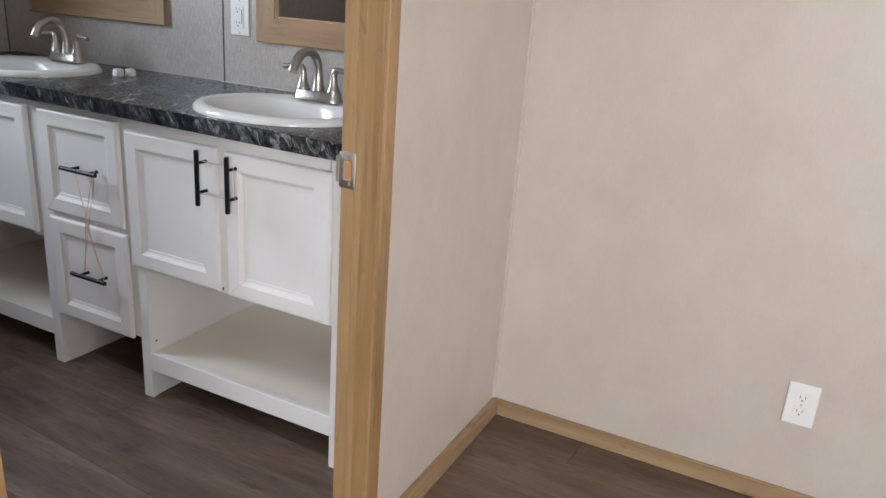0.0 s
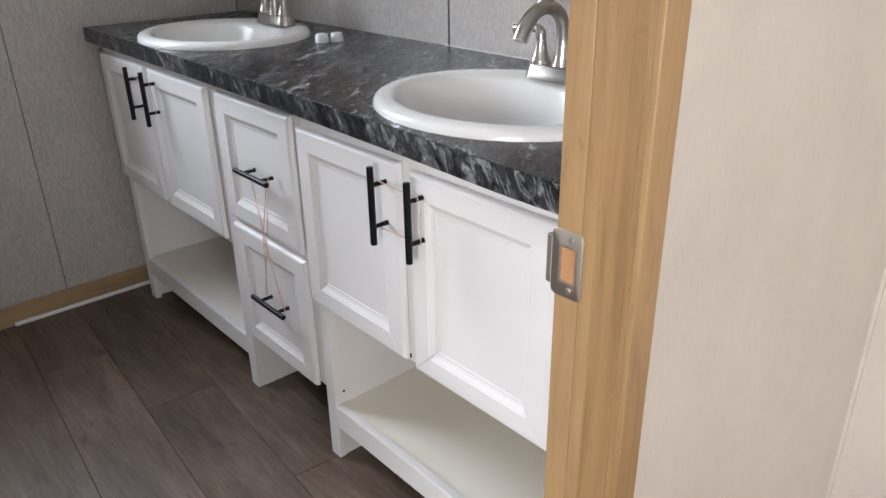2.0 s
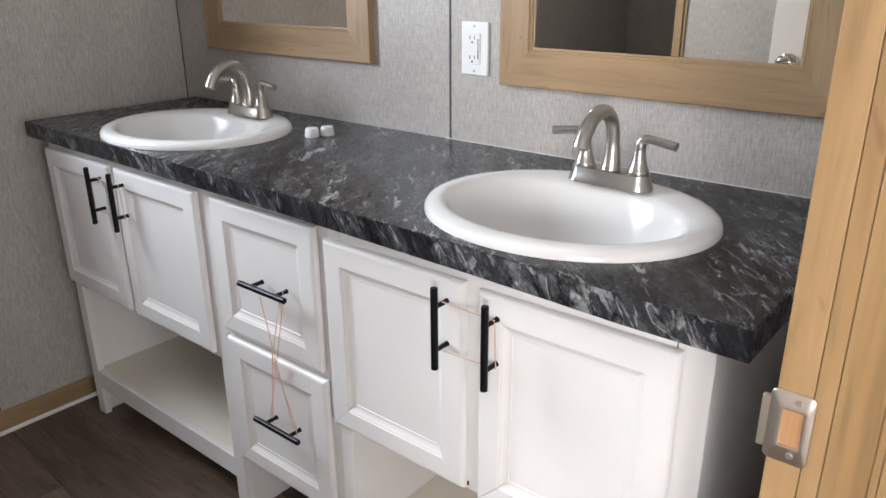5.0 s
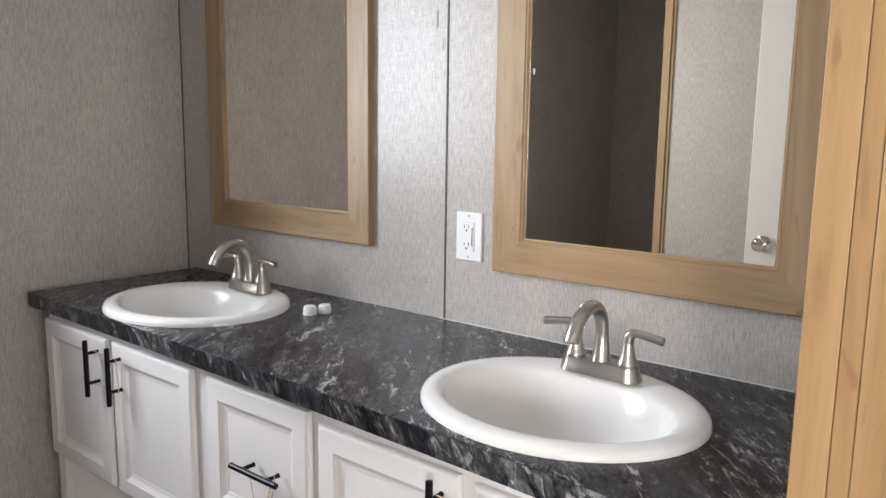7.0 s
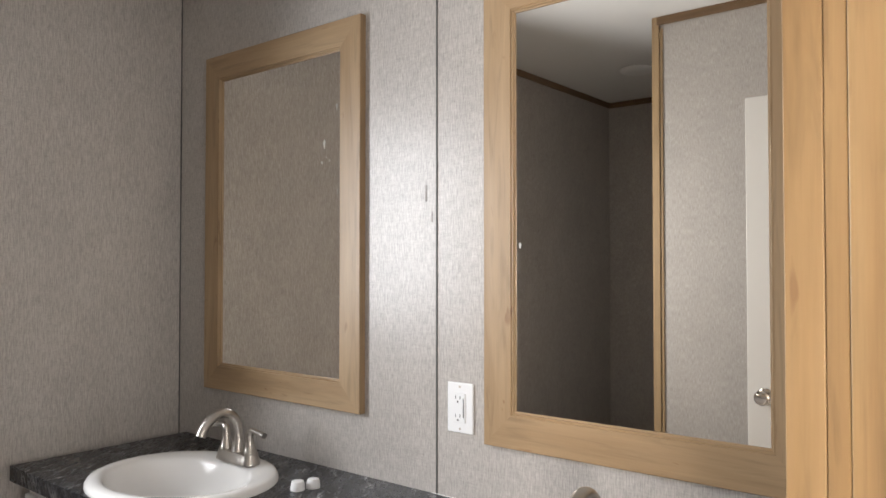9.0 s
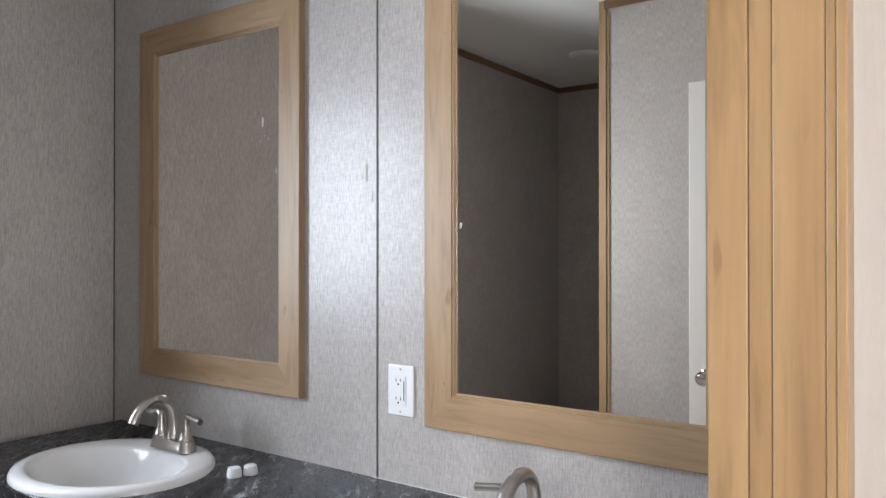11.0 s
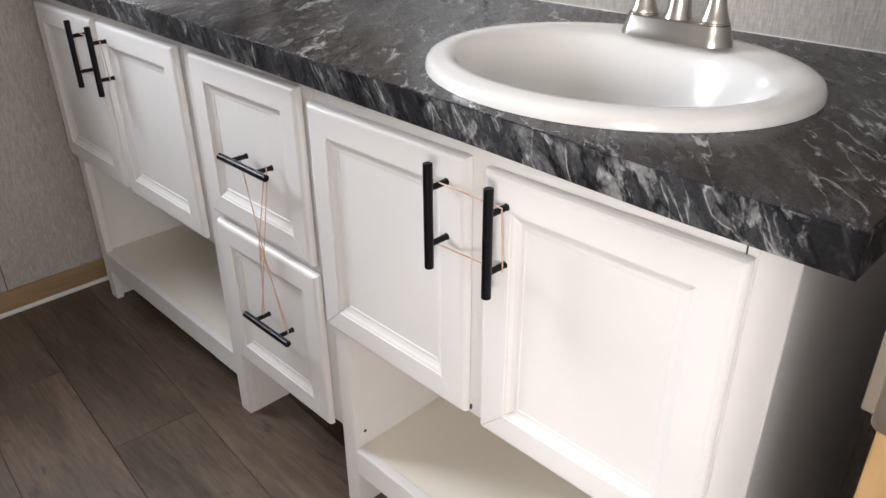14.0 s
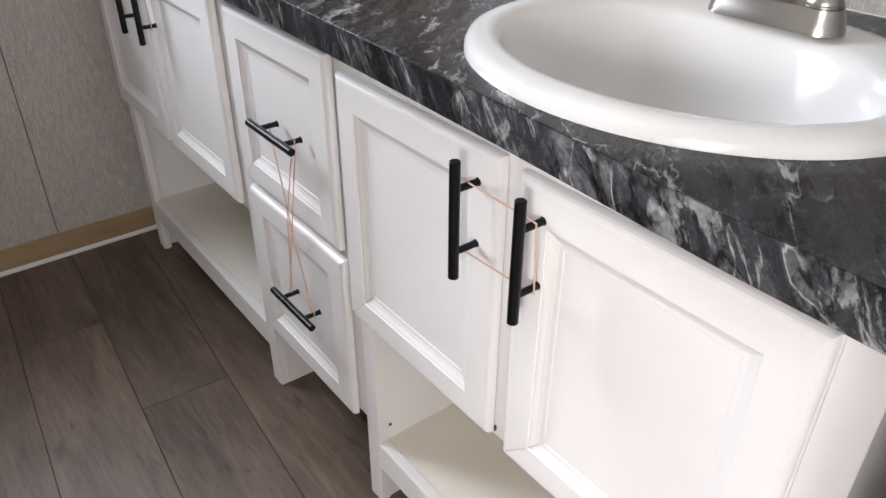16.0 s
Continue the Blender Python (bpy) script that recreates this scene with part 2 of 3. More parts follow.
OAK = material("grey_brown_oak_plank", 0.42)
_n = Nodes(OAK)
_r = _n.info.outputs["Random"]
_b = _n.noise(_n.coords((1.5, 9, 5), _r), 1.0, 7, 0.66, 0.9)
_g = _n.noise(_n.coords((11, 170, 40), _r), 1.0, 5, 0.7)
_h = _n.noise(_n.coords((4, 42, 20), _r), 1.0, 5, 0.65, 2.2)
_k = _n.noise(_n.coords((5, 15, 5), _r), 1.0, 4, 0.55, 1.4)
_w = _n.noise(_n.coords((1.4, 4, 3), _r), 1.0, 5, 0.6, 0.6)
_c = _n.ramp(_b, [(0.26, (0.082, 0.052, 0.036)), (0.44, (0.127, 0.087, 0.062)), (0.58, (0.166, 0.118, 0.086)), (0.76, (0.210, 0.156, 0.117))])
_c = _n.mix(0.36, _c, _n.ramp(_g, [(0.30, 0.22), (0.70, 0.74)]), "OVERLAY")
_c = _n.mix(0.38, _c, _n.ramp(_h, [(0.30, 0.28), (0.70, 0.70)]), "OVERLAY")
_c = _n.mix(0.55, _c, _n.ramp(_w, [(0.34, 0.30), (0.66, 0.64)]), "OVERLAY")
_c = _n.mix(_n.ramp(_k, [(0.62, 0.0), (0.72, 0.75)]), _c, (0.045, 0.033, 0.028))
_c = _n.mix(0.4, _c, _n.ramp(_r, [(0.0, 0.43), (1.0, 0.57)]), "OVERLAY")
_n.colour(_c)
_n.rough(_n.ramp(_g, [(0.3, 0.52), (0.7, 0.38)]))
_n.bump(_g, 0.22, 0.0008)


# ---- mesh helpers ----
def part(name, bm, mat, parent=None, label="", kind="", smooth=False, recalc=True):
    me = bpy.data.meshes.new(name)
    if recalc:
        bmesh.ops.recalc_face_normals(bm, faces=bm.faces)
    for f in bm.faces:
        f.smooth = smooth
    bm.to_mesh(me)
    bm.free()
    me.materials.append(mat)
    ob = new(name, me)
    if parent is not None:
        ob.parent = parent
    return tagged(ob, label=label, kind=kind)


def sharp(ob, angle=35):
    """Smooth shading but for the edges sharper than the angle."""
    me = ob.data
    bm = bmesh.new()
    bm.from_mesh(me)
    for f in bm.faces:
        f.smooth = True
    for e in bm.edges:
        if len(e.link_faces) == 2 and e.calc_face_angle() > radians(angle):
            e.smooth = False
    bm.to_mesh(me)
    bm.free()
    return ob


def empty(name, label="", category="", group="", at=(0, 0, 0)):
    ob = new(name)
    ob.location = at
    return tagged(ob, label, category, group)


def box(bm, x0, x1, y0, y1, z0, z1, bevel=0.0, segs=1):
    made = bmesh.ops.create_cube(bm, size=1.0, matrix=Matrix.Translation(((x0 + x1) / 2, (y0 + y1) / 2, (z0 + z1) / 2)) @ Matrix.Diagonal((x1 - x0, y1 - y0, z1 - z0, 1)))
    if bevel:
        edges = list({e for v in made["verts"] for e in v.link_edges})
        bmesh.ops.bevel(bm, geom=edges, offset=bevel, segments=segs, affect="EDGES", profile=0.5)
    return bm


def boxed(name, mat, parent, *dims, bevel=0.0, segs=1, label="", kind=""):
    return part(name, box(bmesh.new(), *dims, bevel=bevel, segs=segs), mat, parent, label, kind)


def rings(bm, loops, closed_ends=(True, True)):
    """Joins loops of points, each as long as the next, into a skin."""
    vs = [[bm.verts.new(p) for p in loop] for loop in loops]
    n = len(vs[0])
    for a, b in zip(vs, vs[1:]):
        for i in range(n):
            bm.faces.new((a[i], a[(i + 1) % n], b[(i + 1) % n], b[i]))
    if closed_ends[0]:
        bm.faces.new(vs[0][::-1])
    if closed_ends[1]:
        bm.faces.new(vs[-1])
    return bm


def oval(cx, cy, z, a, b, n=64):
    return [(cx + a * math.cos(2 * math.pi * i / n), cy + b * math.sin(2 * math.pi * i / n), z) for i in range(n)]


def lathe(bm, cx, cy, profile, n=32):
    return rings(bm, [oval(cx, cy, z, r, r, n) for r, z in profile])


def sweep(bm, points, radii, n=14, flat=1.0):
    """A tube along points; flat below 1 squashes it upright."""
    pts = [Vector(p) for p in points]
    loops, side = [], None
    for i, p in enumerate(pts):
        d = (pts[min(i + 1, len(pts) - 1)] - pts[max(i - 1, 0)]).normalized()
        if side is None:
            side = d.cross(Vector((0, 0, 1)) if abs(d.z) < 0.9 else Vector((1, 0, 0))).normalized()
        side = (side - d * side.dot(d)).normalized()
        up = side.cross(d)
        r = radii[i] if isinstance(radii, (list, tuple)) else radii
        loops.append([tuple(p + side * r * math.cos(2 * math.pi * k / n) + up * r * flat * math.sin(2 * math.pi * k / n)) for k in range(n)])
    return rings(bm, loops)


def bezier(a, b, c, d, n):
    a, b, c, d = map(Vector, (a, b, c, d))
    out = []
    for i in range(n + 1):
        t = i / n
        out.append(a * (1 - t) ** 3 + b * 3 * t * (1 - t) ** 2 + c * 3 * t * t * (1 - t) + d * t ** 3)
    return out


# ---- the rooms' measures ----
NORTH, WEST, SOUTH = 1.93, -2.71, -1.24
PART_W, PART_E = -0.640, -0.545
DOOR_S, DOOR_N, DOOR_TOP = 0.413, 1.205, 2.08
ROOM_E, ROOM_S, CEILING = 2.6, -2.6, 2.52
CLOSET_N, CLOSET_W = 0.20, -1.78
BW_S, BW_N, BW_Z0, BW_Z1 = 0.54, 1.12, 1.18, 2.06
# Opening for the made-up east window.
EW_S, EW_N = -0.80, 0.30
RW_W, RW_E, RW_Z0, RW_Z1 = 0.90, 2.30, 0.80, 2.08


def wall(name, label, pieces, mat):
    bm = bmesh.new()
    for p in pieces:
        box(bm, *p)
    return tagged(part(name, bm, mat, None, label, "structure"), category="wall")


wall("wall_north", "grey linen wallpapered bathroom wall behind the double vanity", [(WEST - 0.12, (PART_W + PART_E) / 2, NORTH, NORTH + 0.12, 0, CEILING)], LINEN_BATH)
wall("wall_north_bedroom", "warm beige panelled bedroom wall with an outlet low down", [((PART_W + PART_E) / 2, ROOM_E + 0.12, NORTH, NORTH + 0.12, 0, CEILING)], LINEN_ROOM)
wall("wall_west", "grey linen wallpapered bathroom wall beside the vanity end", [
    (WEST - 0.12, WEST, SOUTH - 0.12, BW_S, 0, CEILING), (WEST - 0.12, WEST, BW_N, NORTH, 0, CEILING),
    (WEST - 0.12, WEST, BW_S, BW_N, 0, BW_Z0), (WEST - 0.12, WEST, BW_S, BW_N, BW_Z1, CEILING)], LINEN_BATH)
wall("wall_south", "grey linen wallpapered wall of the toilet alcove", [(WEST, CLOSET_W, SOUTH - 0.12, SOUTH, 0, CEILING)], LINEN_BATH)
wall("wall_closet", "grey linen wallpapered short wall behind the open door", [
    (CLOSET_W, PART_W, CLOSET_N - 0.1, CLOSET_N, 0, CEILING), (CLOSET_W, CLOSET_W + 0.1, SOUTH - 0.12, CLOSET_N - 0.1, 0, CEILING)], LINEN_BATH)
MID = (PART_W + PART_E) / 2
for nm, lb, a, b, mt in (("wall_doorway_bath", "grey linen wallpapered bathroom face of the doorway wall", PART_W, MID, LINEN_BATH),
                         ("wall_doorway_bedroom", "pale beige bedroom face of the doorway wall", MID, PART_E, LINEN_ROOM)):
    south_end = CLOSET_N - 0.1 if mt is LINEN_BATH else ROOM_S
    wall(nm, lb, [(a, b, south_end, DOOR_S - 0.018, 0, CEILING), (a, b, DOOR_N + 0.018, NORTH, 0, CEILING),
                  (a, b, DOOR_S - 0.018, DOOR_N + 0.018, DOOR_TOP + 0.018, CEILING)], mt)
wall("wall_east", "plain beige bedroom side wall with an added, unseen window", [
    (ROOM_E, ROOM_E + 0.12, ROOM_S - 0.12, EW_S, 0, CEILING), (ROOM_E, ROOM_E + 0.12, EW_N, NORTH, 0, CEILING),
    (ROOM_E, ROOM_E + 0.12, EW_S, EW_N, 0, RW_Z0), (ROOM_E, ROOM_E + 0.12, EW_S, EW_N, RW_Z1, CEILING)], LINEN_ROOM)
wall("wall_south_bedroom", "plain beige bedroom wall with a window", [
    (PART_E - 0.12, RW_W, ROOM_S - 0.12, ROOM_S, 0, CEILING), (RW_E, ROOM_E, ROOM_S - 0.12, ROOM_S, 0, CEILING),
    (RW_W, RW_E, ROOM_S - 0.12, ROOM_S, 0, RW_Z0), (RW_W, RW_E, ROOM_S - 0.12, ROOM_S, RW_Z1, CEILING)], LINEN_ROOM)
ceiling_ob = part("ceiling", box(bmesh.new(), WEST - 0.12, ROOM_E + 0.12, ROOM_S - 0.12, NORTH + 0.12, CEILING, CEILING + 0.1), CEIL, None, "white finely textured flat ceiling", "structure")
tagged(ceiling_ob, category="ceiling")
ground = part("ground", box(bmesh.new(), -400, 400, -400, 400, -0.7, -0.6), DIRT, None, "bare grassy ground outside the house", "structure")
tagged(ground, category="ground")


# seams between wall panels
def seam(name, parent_label, dims):
    return tagged(boxed(name, SEAM, None, *dims, label=parent_label, kind="structure"), category="trim")


seam("seam_strip", "thin dark joint between two wallpapered panels", (-1.6085, -1.6045, NORTH - 0.002, NORTH + 0.001, 0.0, CEILING - 0.04))
seam("seam_strip", "thin dark joint between two wallpapered side wall panels", (WEST - 0.001, WEST + 0.0012, 1.183, 1.186, 0.07, 0.98))
seam("corner_seam", "thin dark joint in the corner of two walls", (WEST, WEST + 0.003, NORTH - 0.003, NORTH, 0.07, CEILING - 0.04))
tagged(boxed("corner_bead", LINEN_ROOM, None, PART_E, PART_E + 0.006, NORTH - 0.006, NORTH, 0.054, CEILING, label="narrow pale bead in the bedroom corner", kind="structure"), category="trim")


# ---- windows ----
def window(name, axis, at, lo, hi, z0, z1, label):
    """A white window in a wall opening: axis names the wall's normal."""
    top = tagged(empty(name, label, "window"), kind="structure")

    def put(nm, a, b, c, d, t0, t1, mat):
        dims = (at + t0, at + t1, a, b, c, d) if axis == "x" else (a, b, at + t0, at + t1, c, d)
        return boxed(nm, mat, top, *dims)

    mid = (z0 + z1) / 2
    for a, b, c, d in ((lo, lo + 0.04, z0, z1), (hi - 0.04, hi, z0, z1), (lo + 0.04, hi - 0.04, z0, z0 + 0.04), (lo + 0.04, hi - 0.04, z1 - 0.04, z1), (lo + 0.04, hi - 0.04, mid - 0.02, mid + 0.02)):
        put("window_frame", a, b, c, d, -0.08, -0.03, WHITE)
    for c, d in ((z0 + 0.04, mid - 0.02), (mid + 0.02, z1 - 0.04)):
        pane = put("pane", lo + 0.04, hi - 0.04, c, d, -0.058, -0.052, GLASS)
        pane.visible_shadow = False
    return top


window("window_1", "x", WEST, BW_S, BW_N, BW_Z0, BW_Z1, "white two-pane window in the bathroom side wall")
window("window_2", "y", ROOM_S, RW_W, RW_E, RW_Z0, RW_Z1, "white two-pane window in the bedroom wall")


# Unseen window, made up to go with the east fill light.
window("added_window", "x", ROOM_E + 0.11, EW_S, EW_N, RW_Z0, RW_Z1, "unseen white two-pane window added in the bedroom side wall")

# ---- trims ----
def strip(name, label, mat, dims, bevel=0.002, cat="trim"):
    return tagged(boxed(name, mat, None, *dims, bevel=bevel, label=label, kind="structure"), category=cat)


strip("baseboard", "flat maple baseboard on the bathroom side wall", MAPLE_Y, (WEST, WEST + 0.008, SOUTH, NORTH, 0.0, 0.070), cat="baseboard")
strip("baseboard_bead", "thin white bead along the foot of the maple baseboard", WHITE, (WEST + 0.0085, WEST + 0.018, 1.007, NORTH, 0.0, 0.012), cat="baseboard")
strip("baseboard", "flat maple baseboard on the bedroom wall", MAPLE_X, (PART_E + 0.0205, ROOM_E, NORTH - 0.010, NORTH, 0.0, 0.054), cat="baseboard")
strip("baseboard", "flat maple baseboard beside the doorway in the bedroom", MAPLE_Y, (PART_E, PART_E + 0.020, DOOR_N + 0.036, NORTH, 0.0, 0.054), cat="baseboard")
strip("baseboard", "flat maple baseboard behind the vanity", MAPLE_X, (WEST + 0.02, PART_W, NORTH - 0.008, NORTH, 0.0, 0.063), cat="baseboard")
strip("baseboard", "flat maple baseboard in the toilet alcove", MAPLE_X, (WEST + 0.02, CLOSET_W, SOUTH, SOUTH + 0.008, 0.0, 0.063), cat="baseboard")
for dims, mt in (((WEST, WEST + 0.012, SOUTH, NORTH, CEILING - 0.036, CEILING), CROWN_Y), ((WEST + 0.012, CLOSET_W, SOUTH, SOUTH + 0.012, CEILING - 0.036, CEILING), CROWN_X),
                 ((CLOSET_W + 0.012, PART_W, CLOSET_N, CLOSET_N + 0.012, CEILING - 0.036, CEILING), CROWN_X), ((WEST + 0.012, PART_W, NORTH - 0.012, NORTH, CEILING - 0.036, CEILING), CROWN_X)):
    strip("trim", "narrow brown maple trim where the bathroom wall meets the ceiling", mt, dims)
strip("trim", "upright maple corner trim on the end of the short wall", CROWN_Z, (CLOSET_W - 0.012, CLOSET_W + 0.022, CLOSET_N, CLOSET_N + 0.009, 0.0, CEILING))
strip("trim", "upright pale bead beside the maple corner trim", CROWN_Z, (CLOSET_W + 0.024, CLOSET_W + 0.036, CLOSET_N, CLOSET_N + 0.005, 0.0, CEILING - 0.05))


# ---- doorway: jambs, stops, casing, strike ----
frame_top = tagged(empty("door_frame", "light maple door frame around the bathroom doorway", "door frame"), kind="structure")
for y, k in ((DOOR_N, 1), (DOOR_S, -1)):
    for nm, x0, x1, d0, d1, top in (("jamb", PART_W - 0.002, -0.6115, 0.0, 0.018, 0.018), ("jamb", -0.6110, -0.5940, 0.0002, 0.018, 0.018),
                                    ("jamb", -0.5932, -0.5565, -0.0010, 0.018, 0.018), ("casing", -0.5560, -0.5495, -0.0022, 0.018, 0.018),
                                    ("casing", -0.5490, PART_E + 0.003, -0.0030, 0.034, 0.034)):
        c, d = sorted((y + k * d0, y + k * d1))
        boxed(nm, MAPLE_Z, frame_top, x0, x1, c, d, 0, DOOR_TOP + top, bevel=0.0010)
boxed("jamb", MAPLE_Z, frame_top, PART_W - 0.002, -0.5565, DOOR_S, DOOR_N, DOOR_TOP, DOOR_TOP + 0.018)
boxed("casing", MAPLE_Z, frame_top, -0.5560, PART_E + 0.003, DOOR_S - 0.003, DOOR_N + 0.003, DOOR_TOP - 0.002, DOOR_TOP + 0.034)

strike = empty("strike_plate", "brushed metal latch strike plate screwed to the maple jamb", "strike plate")
SY = DOOR_N
sx0, sx1, sz0, sz1 = -0.646, -0.607, 0.847, 0.921
hx0, hx1, hz0, hz1 = -0.634, -0.615, 0.865, 0.903


def round_rect(x0, x1, z0, z1, r, y, n=6):
    out = []
    for cx, cz, a0 in ((x1 - r, z1 - r, 0), (x0 + r, z1 - r, 90), (x0 + r, z0 + r, 180), (x1 - r, z0 + r, 270)):
        out += [(cx + r * math.cos(radians(a0 + 90 * k / n)), y, cz + r * math.sin(radians(a0 + 90 * k / n))) for k in range(n + 1)]
    return out


bm = bmesh.new()
rings(bm, [round_rect(hx0, hx1, hz0, hz1, 0.002, SY - 0.0002), round_rect(hx0, hx1, hz0, hz1, 0.002, SY - 0.0026), round_rect(hx0 - 0.0015, hx1 + 0.0015, hz0 - 0.0015, hz1 + 0.0015, 0.003, SY - 0.0032),
           round_rect(hx0 - 0.003, hx1 + 0.003, hz0 - 0.003, hz1 + 0.003, 0.004, SY - 0.0024), round_rect(sx0 + 0.0008, sx1 - 0.0008, sz0 + 0.0008, sz1 - 0.0008, 0.006, SY - 0.0022),
           round_rect(sx0, sx1, sz0, sz1, 0.0065, SY - 0.0014), round_rect(sx0, sx1, sz0, sz1, 0.0065, SY - 0.0002)], (False, False))
sharp(part("plate", bm, BRASS, strike), 50)
part("lip", box(bmesh.new(), sx0 - 0.007, sx0 + 0.0005, SY - 0.0022, SY + 0.004, sz0 + 0.010, sz1 - 0.010, bevel=0.001), BRASS, strike)
part("latch_hole", box(bmesh.new(), hx0, hx1, SY - 0.0006, SY - 0.0001, hz0, hz1), timber("raw_wood", "z", ((0.30, 0.15, 0.07), (0.42, 0.22, 0.10), (0.5, 0.3, 0.15))), strike)
for z in (0.856, 0.912):
    bm = bmesh.new()
    bmesh.ops.create_cone(bm, segments=12, radius1=0.0035, radius2=0.0028, depth=0.0016, cap_ends=True, matrix=Matrix.Translation((-0.622, SY - 0.003, z)) @ Euler((radians(90), 0, 0)).to_matrix().to_4x4())
    part("screw", bm, BRASS, strike)


# ---- the open door ----
def open_door():
    top = tagged(empty("door_1", "white flat bathroom door standing open against the short wall, with a metal knob", "door"), kind="structure")
    hinge, far = Vector((-0.648, 0.418)), Vector((-1.328, 0.424))
    d = (far - hinge).normalized()
    nrm = Vector((-d.y, d.x))
    m = Matrix(((d.x, nrm.x, 0, hinge.x), (d.y, nrm.y, 0, hinge.y), (0, 0, 1, 0), (0, 0, 0, 1)))
    leaf = boxed("door_leaf", WHITE, top, 0.0, 0.688, 0.0, 0.035, 0.012, 2.068, bevel=0.0015)
    leaf.matrix_basis = m
    for s in (0, 1):
        bm = bmesh.new()
        profile = [(0.030, 0.0), (0.030, 0.006), (0.014, 0.010), (0.011, 0.022), (0.018, 0.030), (0.026, 0.040), (0.027, 0.052), (0.020, 0.062), (0.006, 0.065)]
        rings(bm, [[(0.625 + r * math.cos(2 * math.pi * k / 24), (0.035 + h) if s else -h, 0.965 + r * math.sin(2 * math.pi * k / 24)) for k in range(24)] for r, h in profile])
        k = sharp(part("door_knob", bm, CHROME, top, "round polished metal knob"))
        k.matrix_basis = m
    for z in (0.25, 1.02, 1.80):
        bm = bmesh.new()
        lathe(bm, 0, 0, [(0.006, z), (0.006, z + 0.08)], 10)
        h = part("hinge", bm, NICKEL, top)
        h.matrix_basis = Matrix.Translation((-0.645, 0.411, 0))
    return top


open_door()


# ---- vanity cabinet ----
FY = 1.420         # face of the frame
DY = 1.404         # face of the doors
VX = (-2.602, -1.888, -1.487, -0.765)


def panel_front(name, parent, x0, x1, z0, z1, label=""):
    """A door or drawer front: two stiles and two rails, mitred, round a sunk panel."""
    front = part(name, box(bmesh.new(), x0 + 0.040, x1 - 0.040, DY + 0.0090, DY + 0.0135, z0 + 0.040, z1 - 0.040), PAINT, parent, label)
    # profile: inset from the edge, depth behind the face
    prof = [(0.0, 0.0138), (0.0, 0.0085), (0.0008, 0.0052), (0.0030, 0.0022), (0.0060, 0.0006), (0.0095, 0.0), (0.0440, 0.0),
            (0.0446, 0.0016), (0.0475, 0.0026), (0.0520, 0.0056), (0.0570, 0.0076), (0.0625, 0.0080), (0.0640, 0.0094), (0.0640, 0.0138)]
    corners = [(x0, z0, 1, 1), (x1, z0, -1, 1), (x1, z1, -1, -1), (x0, z1, 1, -1)]
    g = 0.0005
    for i, nm in enumerate(("rail", "stile", "rail", "stile")):
        a, b = corners[i], corners[(i + 1) % 4]
        bm = bmesh.new()
        ends = []
        for (cx, cz, sx, sz), sgn in ((a, 1), (b, -1)):
            along = (sgn * g, 0) if nm == "rail" else (0, sgn * g * (1 if i == 1 else -1))
            ends.append([(cx + sx * ins + along[0], DY + dep, cz + sz * ins + along[1]) for ins, dep in prof])
        rings(bm, ends)
        part(nm, bm, PAINT, front)
    return front


def bar_pull(parent, x, z, upright, label="black bar pull handle"):
    y, half, c = DY - 0.032, 0.0725, 0.0385
    bm = bmesh.new()
    ax = Vector((0, 0, 1)) if upright else Vector((1, 0, 0))
    mid = Vector((x, y, z))
    r = 0.0062
    sweep(bm, [mid - ax * half, mid - ax * (half - 0.001), mid + ax * (half - 0.001), mid + ax * half], [r * 0.8, r, r, r * 0.8], 16)
    for s in (-1, 1):
        p = mid + ax * s * c
        sweep(bm, [p, p + Vector((0, 0.030, 0)), p + Vector((0, 0.033, 0))], [0.0042, 0.0042, 0.0055], 12)
    return sharp(part("handle", bm, BLACK, parent, label))


vanity = empty("vanity_cabinet", "white double vanity with panelled doors and open shelves, on plank floor", "cabinet", at=(0, 0, 0))
BACK = NORTH - 0.012
# carcass panels
for x in (VX[0] + 0.001, VX[1] + 0.022, VX[2] + 0.016, VX[3] - 0.017):
    boxed("side_panel", PAINT, vanity, x, x + 0.016, FY + 0.020, BACK, 0.0, 0.860)
bm = bmesh.new()
box(bm, VX[0] + 0.017, VX[3] - 0.017, BACK - 0.006, BACK, 0.14, 0.860)
part("back_panel", bm, PAINT_IN, vanity)
for a, b, z in ((VX[0] + 0.017, VX[1] + 0.022, 0.440), (VX[2] + 0.032, VX[3] - 0.017, 0.421)):
    boxed("shelf", PAINT_IN, vanity, a, b, FY + 0.020, BACK - 0.006, 0.130, 0.149)
    boxed("cupboard_floor", PAINT_IN, vanity, a, b, FY + 0.020, BACK - 0.006, z, z + 0.015)
boxed("drawer_floor", PAINT_IN, vanity, VX[1] + 0.038, VX[2] + 0.016, FY + 0.020, BACK - 0.006, 0.198, 0.213)
# legs run up into the face frame, which is wider behind the doors
legs = ((VX[0], -2.564), (VX[1], -1.850), (VX[2], -1.451), (-0.805, VX[3]))
wings = (((legs[0][1], -2.53, 0.43),), ((-1.93, legs[1][0], 0.43), (legs[1][1], -1.80, 0.195)), ((-1.54, legs[2][0], 0.195), (legs[2][1], -1.42, 0.415)), ((-0.84, legs[3][0], 0.415),))
for (a, b), sides in zip(legs, wings):
    bm = box(bmesh.new(), a, b, FY, FY + 0.020, 0.0, 0.860, bevel=0.0012)
    for c, d, z in sides:
        box(bm, c, d, FY + 0.0004, FY + 0.0196, z, 0.8595)
    part("leg", bm, PAINT, vanity)
